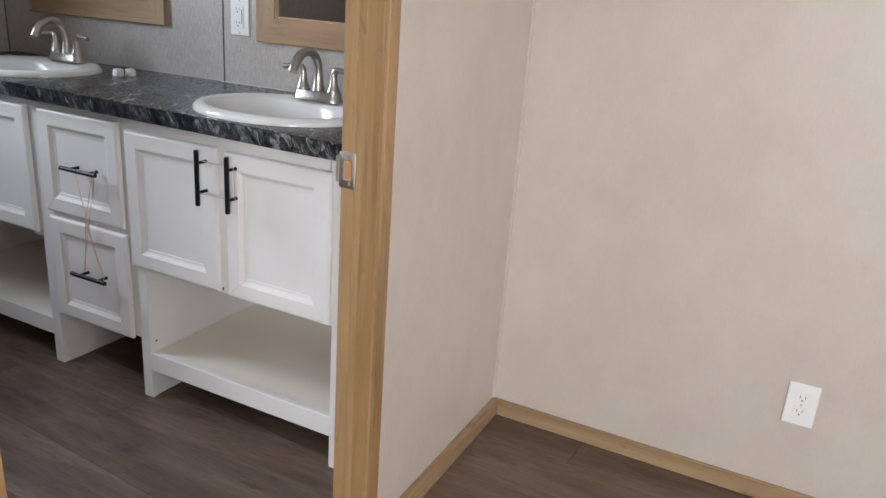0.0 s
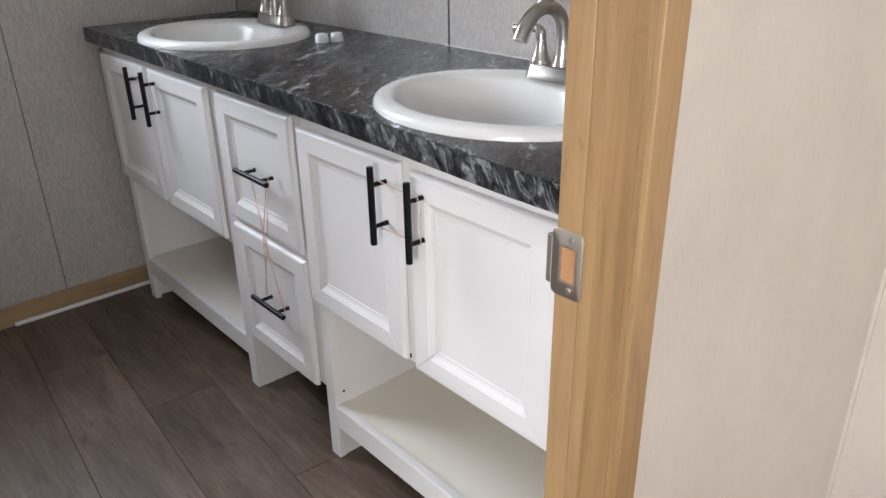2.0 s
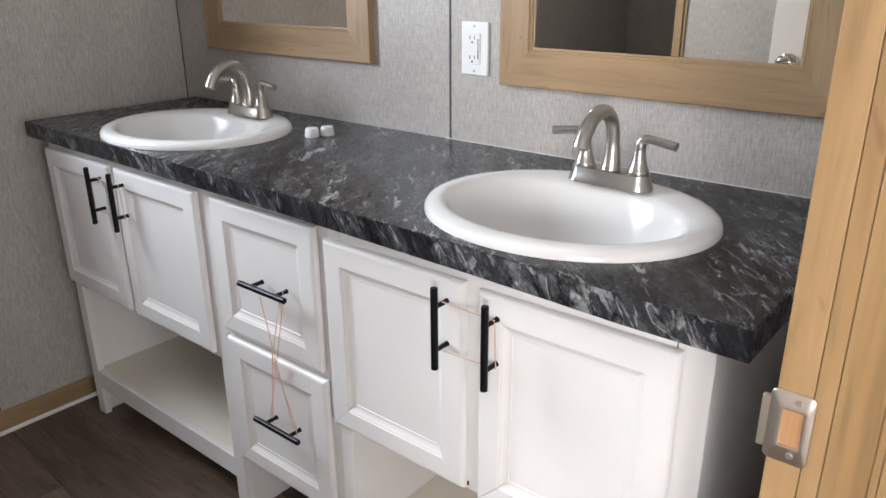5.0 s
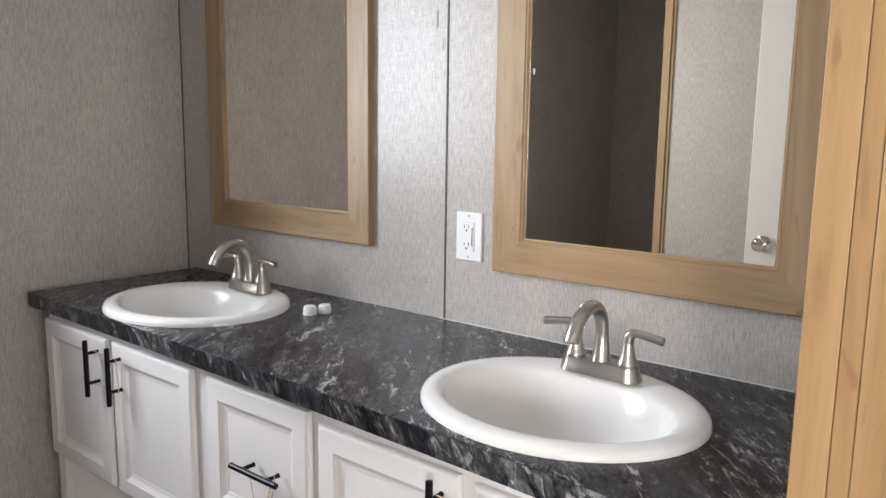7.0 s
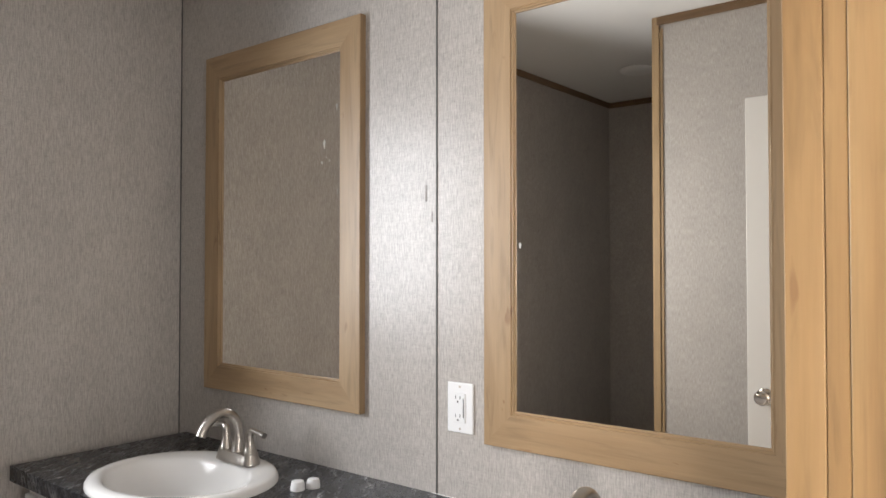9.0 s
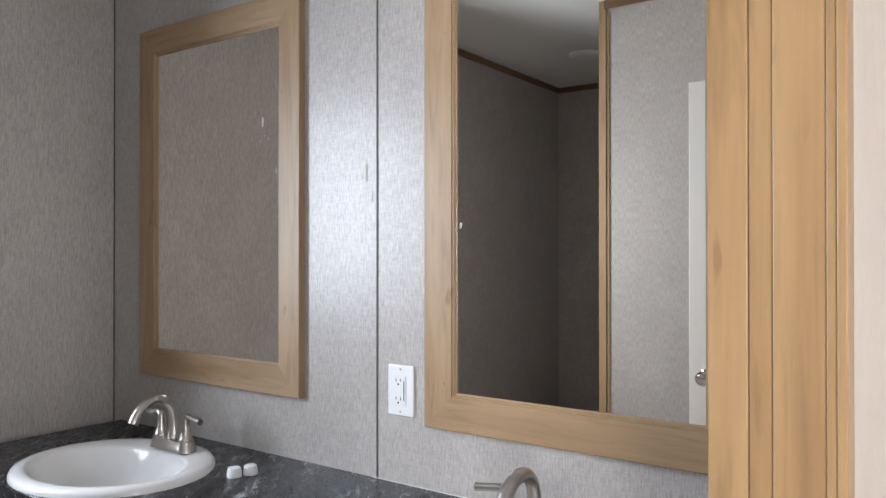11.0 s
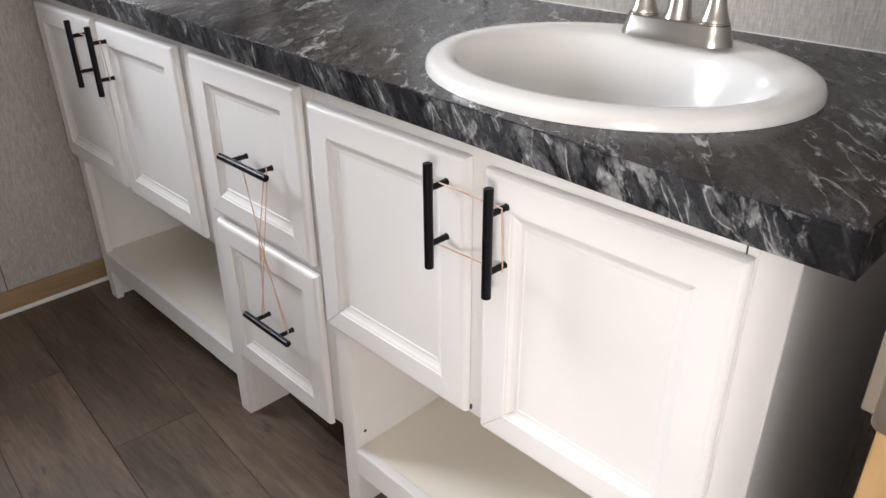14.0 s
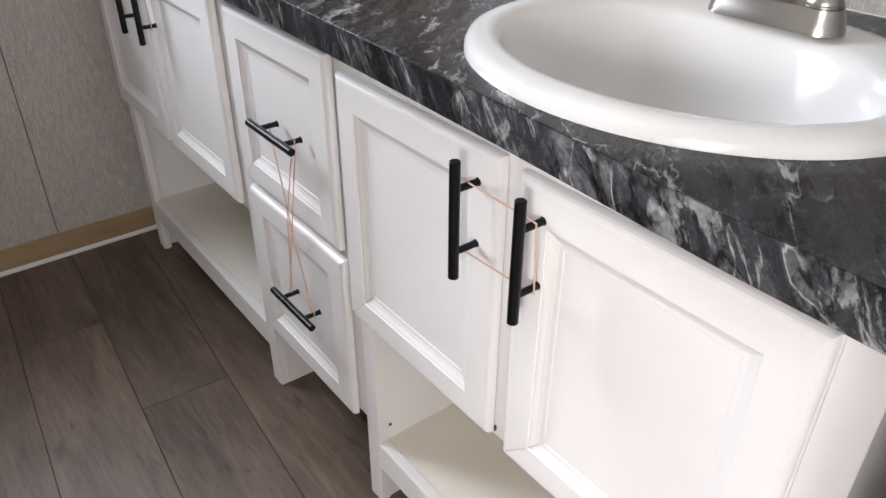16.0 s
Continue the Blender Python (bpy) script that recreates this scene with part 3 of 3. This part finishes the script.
for a, b, x0, x1, rail in ((legs[0][1], legs[1][0], -2.53, -1.93, 0.438), (legs[1][1], legs[2][0], -1.80, -1.54, 0), (legs[2][1], legs[3][0], -1.42, -0.84, 0.419)):
    boxed("top_rail", PAINT, vanity, x0, x1, FY, FY + 0.019, 0.790, 0.860)
    if rail:
        boxed("middle_rail", PAINT, vanity, x0, x1, FY, FY + 0.019, rail, rail + 0.035, bevel=0.001)
        boxed("apron", PAINT, vanity, a, b, FY, FY + 0.020, 0.094, 0.153, bevel=0.0015)
    else:
        boxed("middle_rail", PAINT, vanity, x0, x1, FY, FY + 0.019, 0.495, 0.545)
        boxed("bottom_rail", PAINT, vanity, x0, x1, FY, FY + 0.019, 0.196, 0.240)
for a, b, z in ((-2.290, -2.212, 0.473), (-1.185, -1.106, 0.454)):
    boxed("centre_stile", PAINT, vanity, a, b, FY + 0.0005, FY + 0.0185, z, 0.790)
# doors and drawers
DOORS = [(-2.600, -2.264, 0.445, 0.835), (-2.239, -1.897, 0.443, 0.835), (-1.489, -1.160, 0.426, 0.819), (-1.131, -0.806, 0.421, 0.814)]
PULLS = ((-2.302, 0.760), (-2.194, 0.761), (-1.192, 0.741), (-1.093, 0.738))
DRAWERS = ((-1.841, -1.514, 0.527, 0.835, -1.641, 0.683), (-1.833, -1.507, 0.187, 0.512, -1.637, 0.362))
for (a, b, c, d), (px, pz) in zip(DOORS, PULLS):
    door = panel_front("cabinet_door", vanity, a, b, c, d, "white panelled cupboard door with a black pull")
    bar_pull(door, px, pz, True)
for x0, x1, z0, z1, hx, hz in DRAWERS:
    door = panel_front("drawer_front", vanity, x0, x1, z0, z1, "white panelled drawer front with a black pull")
    bar_pull(door, hx, hz, False)
bm = bmesh.new()
bmesh.ops.create_cone(bm, segments=12, radius1=0.003, radius2=0.003, depth=0.002, cap_ends=True, matrix=Matrix.Translation((VX[2] + 0.0325, 1.447, 0.182)) @ Euler((0, radians(90), 0)).to_matrix().to_4x4())
part("screw_hole", bm, SLOT, vanity)


# rubber bands on the pulls
def band(label, points, r=0.0011):
    bm = bmesh.new()
    pts = [Vector(p) for p in points]
    dense = []
    for a, b in zip(pts, pts[1:]):
        for k in range(4):
            dense.append(a.lerp(b, k / 4))
    dense.append(pts[-1])
    sweep(bm, dense, r, 6)
    return sharp(tagged(part("rubber_band", bm, RUBBER, None, label), category="rubber band", group="rubber bands on the pulls"))


HY = DY - 0.014
for (xa, za), (xb, _z) in ((PULLS[0], PULLS[1]), (PULLS[2], PULLS[3])):
    zt, zb = (za + _z) / 2 + 0.0385, (za + _z) / 2 - 0.0385
    o = 0.005
    band("thin tan rubber band looped round two upright black pulls", [
        (xa, HY, zt + o), (xb + o, HY, zt + o - 0.002), (xb + o + 0.001, HY + 0.004, zb - o), (xa, HY, zb - o), (xa - o, HY - 0.008, zb), (xa - o, HY - 0.008, zt), (xa, HY, zt + o)])
zt, zb = DRAWERS[0][5], DRAWERS[1][5]
ua, ub, la, lb = DRAWERS[0][4] - 0.0385, DRAWERS[0][4] + 0.0385, DRAWERS[1][4] - 0.0385, DRAWERS[1][4] + 0.0385
YB, XM, ZM = DY - 0.012, DRAWERS[0][4] + 0.002, 0.516
band("twisted tan rubber band stretched between the two drawer pulls", [
    (ua - 0.004, YB, zt + 0.005), (ua + 0.004, YB - 0.002, zt - 0.01), (XM, YB - 0.002, ZM), (lb - 0.004, YB, zb + 0.01), (lb + 0.004, YB, zb - 0.005),
    (lb + 0.005, YB, zb + 0.01), (XM - 0.008, YB - 0.004, ZM + 0.014), (la + 0.004, YB, zb + 0.010), (la - 0.004, YB, zb - 0.005), (la - 0.004, YB, zb + 0.008),
    (XM + 0.001, YB - 0.003, ZM - 0.006), (ub + 0.004, YB, zt - 0.01), (ub + 0.004, YB, zt + 0.005), (ub - 0.005, YB, zt - 0.008), (XM - 0.006, YB - 0.006, ZM + 0.014), (XM, YB - 0.008, ZM - 0.014)])

# ---- countertop ----
TOP, THICK = 0.900, 0.040
CX0, CX1, CY0 = -2.665, -0.708, 1.350
SINKS = ((-2.183, 1.618), (-1.092, 1.596))


def countertop():
    top = empty("countertop", "dark grey marble-look laminate countertop with white veins, on the vanity", "countertop")
    bm = bmesh.new()
    front = [(CX0, 1.396), (-2.20, 1.392), (-1.55, 1.380), (-1.12, 1.364), (-0.86, CY0), (CX1, CY0 - 0.001)]
    outline = [(CX0, NORTH - 0.002)] + front + [(CX1, NORTH - 0.002)]
    for z in (TOP, TOP - THICK):
        loops = [[bm.verts.new((x, y, z)) for x, y in outline]]
        for cx, cy in SINKS:
            loops.append([bm.verts.new((x, y, z)) for x, y, _ in oval(cx, cy - 0.005, z, 0.230, 0.190, 48)])
        edges = []
        for loop in loops:
            edges += [bm.edges.new((loop[i], loop[(i + 1) % len(loop)])) for i in range(len(loop))]
        bmesh.ops.triangle_fill(bm, edges=edges, use_beauty=True)
        if z == TOP:
            upper = loops
    for hi, lo in zip(upper, loops):
        n = len(hi)
        for i in range(n):
            bm.faces.new((hi[i], hi[(i + 1) % n], lo[(i + 1) % n], lo[i]))
    part("top_sheet", bm, MARBLE, top)
    e, z1, z0 = 0.0016, TOP - 0.0012, TOP - THICK - 0.0008
    bm = bmesh.new()
    rings(bm, [[(x, y - e, z0), (x, y - e, z1), (x, y - 0.0001, z1), (x, y - 0.0001, z0)] for x, y in front])
    part("front_edge", bm, MARBLE_EDGE, top)
    for name, x0, x1, y in (("side_edge", CX1 + 0.0001, CX1 + e, CY0 - 0.002), ("side_edge", CX0 - e, CX0 - 0.0001, 1.395)):
        part(name, box(bmesh.new(), x0, x1, y, NORTH - 0.003, z0, z1), MARBLE_EDGE, top)


countertop()


def sink(cx, cy, grow=1.0):
    top = empty("sink", "white oval drop-in porcelain basin set in the dark countertop", "sink", "basins in the countertop", at=(0, 0, 0))
    prof = [(0.249, 0.2165, 0, 0.9003), (0.2485, 0.2160, 0, 0.907), (0.245, 0.2125, 0, 0.9135), (0.237, 0.204, 0, 0.9175), (0.226, 0.191, -0.002, 0.9185), (0.216, 0.176, -0.008, 0.9172),
            (0.2080, 0.1630, -0.0150, 0.9135), (0.2035, 0.1560, -0.0190, 0.9100), (0.2010, 0.1525, -0.0205, 0.9050), (0.1975, 0.1485, -0.0215, 0.8960), (0.190, 0.140, -0.022, 0.872), (0.180, 0.131, -0.021, 0.845),
            (0.165, 0.119, -0.018, 0.818), (0.142, 0.102, -0.014, 0.796), (0.108, 0.078, -0.009, 0.783), (0.060, 0.046, -0.004, 0.777), (0.023, 0.023, 0, 0.776)]
    bm = bmesh.new()
    rings(bm, [oval(cx, cy + o, z, a * grow, b * grow, 72) for a, b, o, z in prof], (False, False))
    sharp(part("basin", bm, PORCELAIN, top, recalc=False), 60)
    bm = bmesh.new()
    lathe(bm, cx, cy, [(0.0225, 0.7765), (0.021, 0.779), (0.014, 0.778), (0.010, 0.781), (0.002, 0.782)], 24)
    sharp(part("drain", bm, NICKEL, top, "round metal drain"))
    bm = bmesh.new()
    lathe(bm, cx, cy, [(0.030, 0.775), (0.030, 0.60), (0.028, 0.595)], 20)
    part("tailpiece", bm, PLASTIC, top)
    return top


def faucet(cx, y):
    z = 0.9185
    top = empty("faucet", "brushed nickel two-handle arched faucet on the back of the oval basin", "faucet", "faucets", at=(0, 0, 0))
    bm = bmesh.new()
    n = 40

    def stadium(hx, r, zz):
        out = []
        for i in range(n):
            t = 2 * math.pi * i / n
            c, s = math.cos(t), math.sin(t)
            out.append((cx + math.copysign(hx, c) * (1 if abs(c) > 1e-6 else 0) + r * c, y + r * s, zz))
        return out
    rings(bm, [stadium(0.052, 0.0275, z), stadium(0.052, 0.0270, z + 0.005), stadium(0.052, 0.0245, z + 0.012), stadium(0.052, 0.0222, z + 0.020), stadium(0.052, 0.0210, z + 0.0255), stadium(0.052, 0.0190, z + 0.0265)])
    sharp(part("base_plate", bm, NICKEL, top), 40)
    for s in (-1, 1):
        hx = cx + s * 0.052
        bm = bmesh.new()
        lathe(bm, hx, y, [(0.0205, z + 0.0265), (0.0205, z + 0.0285), (0.0190, z + 0.029), (0.0190, z + 0.031), (0.0175, z + 0.034), (0.0138, z + 0.045), (0.0112, z + 0.057), (0.0100, z + 0.066), (0.0097, z + 0.068)], 32)
        sharp(part("handle_body", bm, NICKEL, top), 30)
        bm = bmesh.new()
        pts = bezier((hx, y, z + 0.0685), (hx, y, z + 0.086), (hx + s * 0.006, y, z + 0.0895), (hx + s * 0.022, y - 0.001, z + 0.088), 10)
        pts += bezier((hx + s * 0.022, y - 0.001, z + 0.088), (hx + s * 0.035, y - 0.002, z + 0.0865), (hx + s * 0.05, y - 0.003, z + 0.0845), (hx + s * 0.066, y - 0.004, z + 0.0825), 5)[1:]
        sweep(bm, pts, [0.0100] * 3 + [0.0096, 0.0092, 0.0088, 0.0084, 0.008, 0.0077, 0.0075, 0.0073, 0.0073, 0.0074, 0.0075, 0.0076, 0.0077], 18)
        sharp(part("lever_handle", bm, NICKEL, top), 50)
    bm = bmesh.new()
    up = bezier((cx, y, z + 0.026), (cx, y + 0.001, z + 0.05), (cx, y + 0.003, z + 0.070), (cx, y - 0.001, z + 0.092), 10)
    arc = bezier((cx, y - 0.001, z + 0.092), (cx, y - 0.008, z + 0.142), (cx, y - 0.084, z + 0.158), (cx, y - 0.115, z + 0.083), 20)[1:]
    pts = up + arc
    sweep(bm, pts, [0.0190 - 0.0070 * min(1, i / 7) ** 0.7 + 0.0014 * max(0, (i - 12) / 18) for i in range(len(pts))], 24)
    sharp(part("spout", bm, NICKEL, top), 50)
    return top


for (cx, cy), grow in zip(SINKS, (1.03, 1.0)):
    sink(cx, cy, grow)
faucet(-2.169, 1.772)
faucet(-1.090, 1.742)


def cap(x, y, r, turn):
    bm = bmesh.new()
    rings(bm, [oval(0, 0, z, q, q, 20) for q, z in ((r, 0.0), (r, 0.006), (r * 0.9, 0.018), (r * 0.8, 0.0215), (r * 0.5, 0.0225))])
    ob = sharp(part("bolt_cap", bm, PLASTIC, None, "small white plastic bolt cap lying on the dark countertop"), 40)
    ob.matrix_basis = pose(x, y, TOP, 0, 0, turn)
    return tagged(ob, category="cap", group="bolt caps on the countertop")


cap(-1.888, 1.742, 0.0175, 0)
cap(-1.873, 1.778, 0.0170, 30)


# ---- framed mirrors ----
def framed_mirror(x0, x1, z0, z1, label):
    top = empty("wall_mirror", label, "mirror", "framed mirrors over the vanity", at=(0, 0, 0))
    y0, w = NORTH - 0.020, 0.082
    prof = [(0.0, 0.020), (0.0, 0.0015), (0.0015, 0.0), (w - 0.0095, 0.0), (w - 0.009, 0.0028), (w - 0.005, 0.0022), (w - 0.0035, 0.0060), (w, 0.0066), (w, 0.020)]
    corners = [(x0, z0, 1, 1), (x1, z0, -1, 1), (x1, z1, -1, -1), (x0, z1, 1, -1)]
    for i in range(4):
        a, b = corners[i], corners[(i + 1) % 4]
        bm = bmesh.new()
        rings(bm, [[(cx + sx * ins, y0 + dep, cz + sz * ins) for ins, dep in prof] for cx, cz, sx, sz in (a, b)])
        part("frame_rail" if i % 2 == 0 else "frame_stile", bm, FRAME_X if i % 2 == 0 else FRAME_Z, top)
    boxed("mirror_pane", MIRROR, top, x0 + w - 0.003, x1 - w + 0.003, y0 + 0.009, y0 + 0.013, z0 + w - 0.003, z1 - w + 0.003, label="silvered mirror glass")
    return top


MIRRORS = [framed_mirror(-2.541, -1.848, 1.060, 2.098, "tall maple-framed mirror above the basin next to the side wall"),
           framed_mirror(-1.455, -0.765, 1.043, 2.080, "tall maple-framed mirror on linen wallpaper beside the white outlet")]


for x, z, w, h in ((-1.993, 1.772, 0.007, 0.026), (-1.944, 1.868, 0.004, 0.020), (-2.002, 1.722, 0.005, 0.006), (-1.972, 1.726, 0.004, 0.005), (-1.985, 1.735, 0.003, 0.004), (-1.363, 1.486, 0.006, 0.014), (-1.941, 1.640, 0.003, 0.016)):
    bm = bmesh.new()
    rings(bm, [[(x + w / 2 * math.cos(q) * (1 + 0.3 * math.sin(3 * q)), NORTH - 0.0112 - d, z + h / 2 * math.sin(q)) for q in [2 * math.pi * k / 14 for k in range(14)]] for d in (0.0, 0.0004)])
    part("paint_smear", bm, SMEAR, MIRRORS[0] if x < -1.7 else MIRRORS[1], "small white smear on the glass")
for x, z, w, h in ((-1.640, 1.618, 0.006, 0.040), (-1.622, 1.560, 0.004, 0.026)):
    tagged(boxed("wall_scuff", SCUFF, None, x - w / 2, x + w / 2, NORTH - 0.0006, NORTH + 0.0004, z - h / 2, z + h / 2, label="faint worn mark on the grey linen wallpaper by the joint", kind="structure"), category="mark")
boxed("pencil_line", SLOT, vanity, -0.8165, -0.8152, FY - 0.0003, FY + 0.0005, 0.812, 0.858)
boxed("door_bumper", SLOT, vanity, -1.1592, -1.1570, FY - 0.003, FY, 0.428, 0.436)

# ---- outlets ----
def outlet(x0, x1, z0, z1, y, decora, label):
    top = empty("outlet", label, "outlet")
    mx, mz = (x0 + x1) / 2, (z0 + z1) / 2
    boxed("cover_plate", PLASTIC, top, x0, x1, y - 0.006, y, z0, z1, bevel=0.0025, segs=2)
    if decora:
        boxed("socket_face", PLASTIC, top, mx - 0.0168, mx + 0.0168, y - 0.0085, y - 0.0055, mz - 0.0335, mz + 0.0335, bevel=0.0008)
        faces = ((mx - 0.004, mz - 0.021, y - 0.0085), (mx - 0.004, mz + 0.021, y - 0.0085))
        boxed("test_button", SLOT, top, mx + 0.0115, mx + 0.0130, y - 0.0095, y - 0.0083, mz - 0.022, mz + 0.022)
    else:
        faces = ((mx, mz - 0.0195, y - 0.0075), (mx, mz + 0.0195, y - 0.0075))
        for fx, fz, fy in faces:
            boxed("socket_face", PLASTIC, top, fx - 0.0165, fx + 0.0165, fy, y - 0.0055, fz - 0.014, fz + 0.014, bevel=0.0012)
    for fx, fz, fy in faces:
        bm = bmesh.new()
        for s in (-1, 1):
            box(bm, fx + s * 0.0063 - 0.0008, fx + s * 0.0063 + 0.0008, fy - 0.0005, fy + 0.0004, fz - 0.001, fz + 0.0065)
        box(bm, fx - 0.002, fx + 0.002, fy - 0.0005, fy + 0.0004, fz - 0.009, fz - 0.005)
        part("socket_slots", bm, SLOT, top)
    for sz in ((mz - 0.0485, mz + 0.0485) if decora else (mz,)):
        boxed("screw", BRASS, top, mx - 0.0025, mx + 0.0025, y - 0.0066, y - 0.0058, sz - 0.0025, sz + 0.0025, bevel=0.0007)
    return top


outlet(-1.570, -1.496, 1.055, 1.171, NORTH, True, "white rectangular safety outlet on grey wallpaper beside the framed mirror")
outlet(0.251, 0.325, 0.244, 0.360, NORTH, False, "white double outlet low on the beige bedroom wall")

strip("caulk", "thin uneven white caulk bead along the back of the dark countertop", WHITE, (-1.62, -0.80, NORTH - 0.0035, NORTH - 0.001, TOP - 0.001, TOP + 0.0014), 0.0, "trim")

# ---- toilet in the alcove ----
def toilet():
    top = empty("toilet", "white porcelain toilet with its lid shut in the dark alcove", "toilet", at=(0, 0, 0))
    x, y = CLOSET_W - 0.01, -0.78
    boxed("tank", PORCELAIN, top, x - 0.20, x, y - 0.20, y + 0.20, 0.40, 0.74, bevel=0.02, segs=3)
    boxed("tank_lid", PORCELAIN, top, x - 0.21, x + 0.005, y - 0.21, y + 0.21, 0.742, 0.775, bevel=0.01, segs=2)
    bm = bmesh.new()
    rings(bm, [oval(x - 0.36 + o, y, z, a, b, 36) for a, b, o, z in ((0.20, 0.11, 0.02, 0.0), (0.19, 0.10, 0.03, 0.12), (0.20, 0.13, 0.02, 0.25), (0.24, 0.18, 0, 0.36), (0.245, 0.185, 0, 0.395))])
    sharp(part("bowl", bm, PORCELAIN, top), 50)
    bm = bmesh.new()
    rings(bm, [oval(x - 0.37, y, z, a, b, 36) for a, b, z in ((0.245, 0.187, 0.396), (0.25, 0.19, 0.405), (0.25, 0.19, 0.415), (0.24, 0.182, 0.424), (0.15, 0.11, 0.428))])
    sharp(part("seat_lid", bm, PORCELAIN, top), 50)


toilet()
bm = bmesh.new()
lathe(bm, -2.20, -0.55, [(0.02, CEILING - 0.022), (0.06, CEILING - 0.021), (0.085, CEILING - 0.014), (0.092, CEILING - 0.004), (0.092, CEILING)], 32)
sharp(tagged(part("ceiling_light", bm, PLASTIC, None, "small round white unlit fixture on the ceiling of the alcove"), category="ceiling light"), 50)


# ---- floor of planks ----
subfloor = tagged(part("floor", box(bmesh.new(), WEST - 0.12, ROOM_E + 0.12, ROOM_S - 0.12, NORTH + 0.12, -0.10, -0.006), SEAM, None, "grey-brown oak-look plank floor", "structure"), category="floor")
PW, PL, GAP = 0.190, 1.22, 0.0008
AX, AY, TURN = -1.965, 1.148, radians(-4.0)   # a plank's corner and the lie of the rows
LIMITS = ((-1, 0, WEST - 0.06), (1, 0, -ROOM_E - 0.06), (0, -1, ROOM_S - 0.06), (0, 1, -NORTH - 0.06))


def plank(u0, v0):
    """One plank of the skewed rows, trimmed under the walls."""
    bm = bmesh.new()
    w, d, e = PL / 2 - GAP / 2, PW / 2 - GAP / 2, 0.0009
    rings(bm, [[(-w, -d, -0.006), (w, -d, -0.006), (w, d, -0.006), (-w, d, -0.006)], [(-w, -d, -e), (w, -d, -e), (w, d, -e), (-w, d, -e)], [(-w + e, -d + e, 0), (w - e, -d + e, 0), (w - e, d - e, 0), (-w + e, d - e, 0)]])
    m = Matrix.Translation((AX, AY, 0)) @ Matrix.Rotation(TURN, 4, "Z") @ Matrix.Translation((u0 + PL / 2, v0 + PW / 2, 0))
    back = m.inverted()
    trimmed = False
    for nx, ny, c in LIMITS:
        if any(nx * (m @ v.co).x + ny * (m @ v.co).y + c > 0 for v in bm.verts):
            co = back @ Vector((-nx * c, -ny * c, 0))
            bmesh.ops.bisect_plane(bm, geom=bm.verts[:] + bm.edges[:] + bm.faces[:], plane_co=co, plane_no=(back.to_3x3() @ Vector((nx, ny, 0))), clear_outer=True)
            trimmed = True
            if not bm.verts:
                bm.free()
                return
    if not trimmed and "whole" in plank_meshes:
        bm.free()
        me = plank_meshes["whole"]
    else:
        me = bpy.data.meshes.new("plank")
        bmesh.ops.recalc_face_normals(bm, faces=bm.faces)
        bm.to_mesh(me)
        bm.free()
        me.materials.append(OAK)
        if not trimmed:
            plank_meshes["whole"] = me
    ob = new("plank", me)
    ob.matrix_basis = m
    ob.parent = subfloor


plank_meshes = {}
rng = random.Random(4)
for row in range(-23, 8):
    start = 0.0 if row == 0 else (0.41 * row + rng.uniform(-0.1, 0.1)) % PL
    for k in range(-3, 5):
        plank(start + k * PL, row * PW)
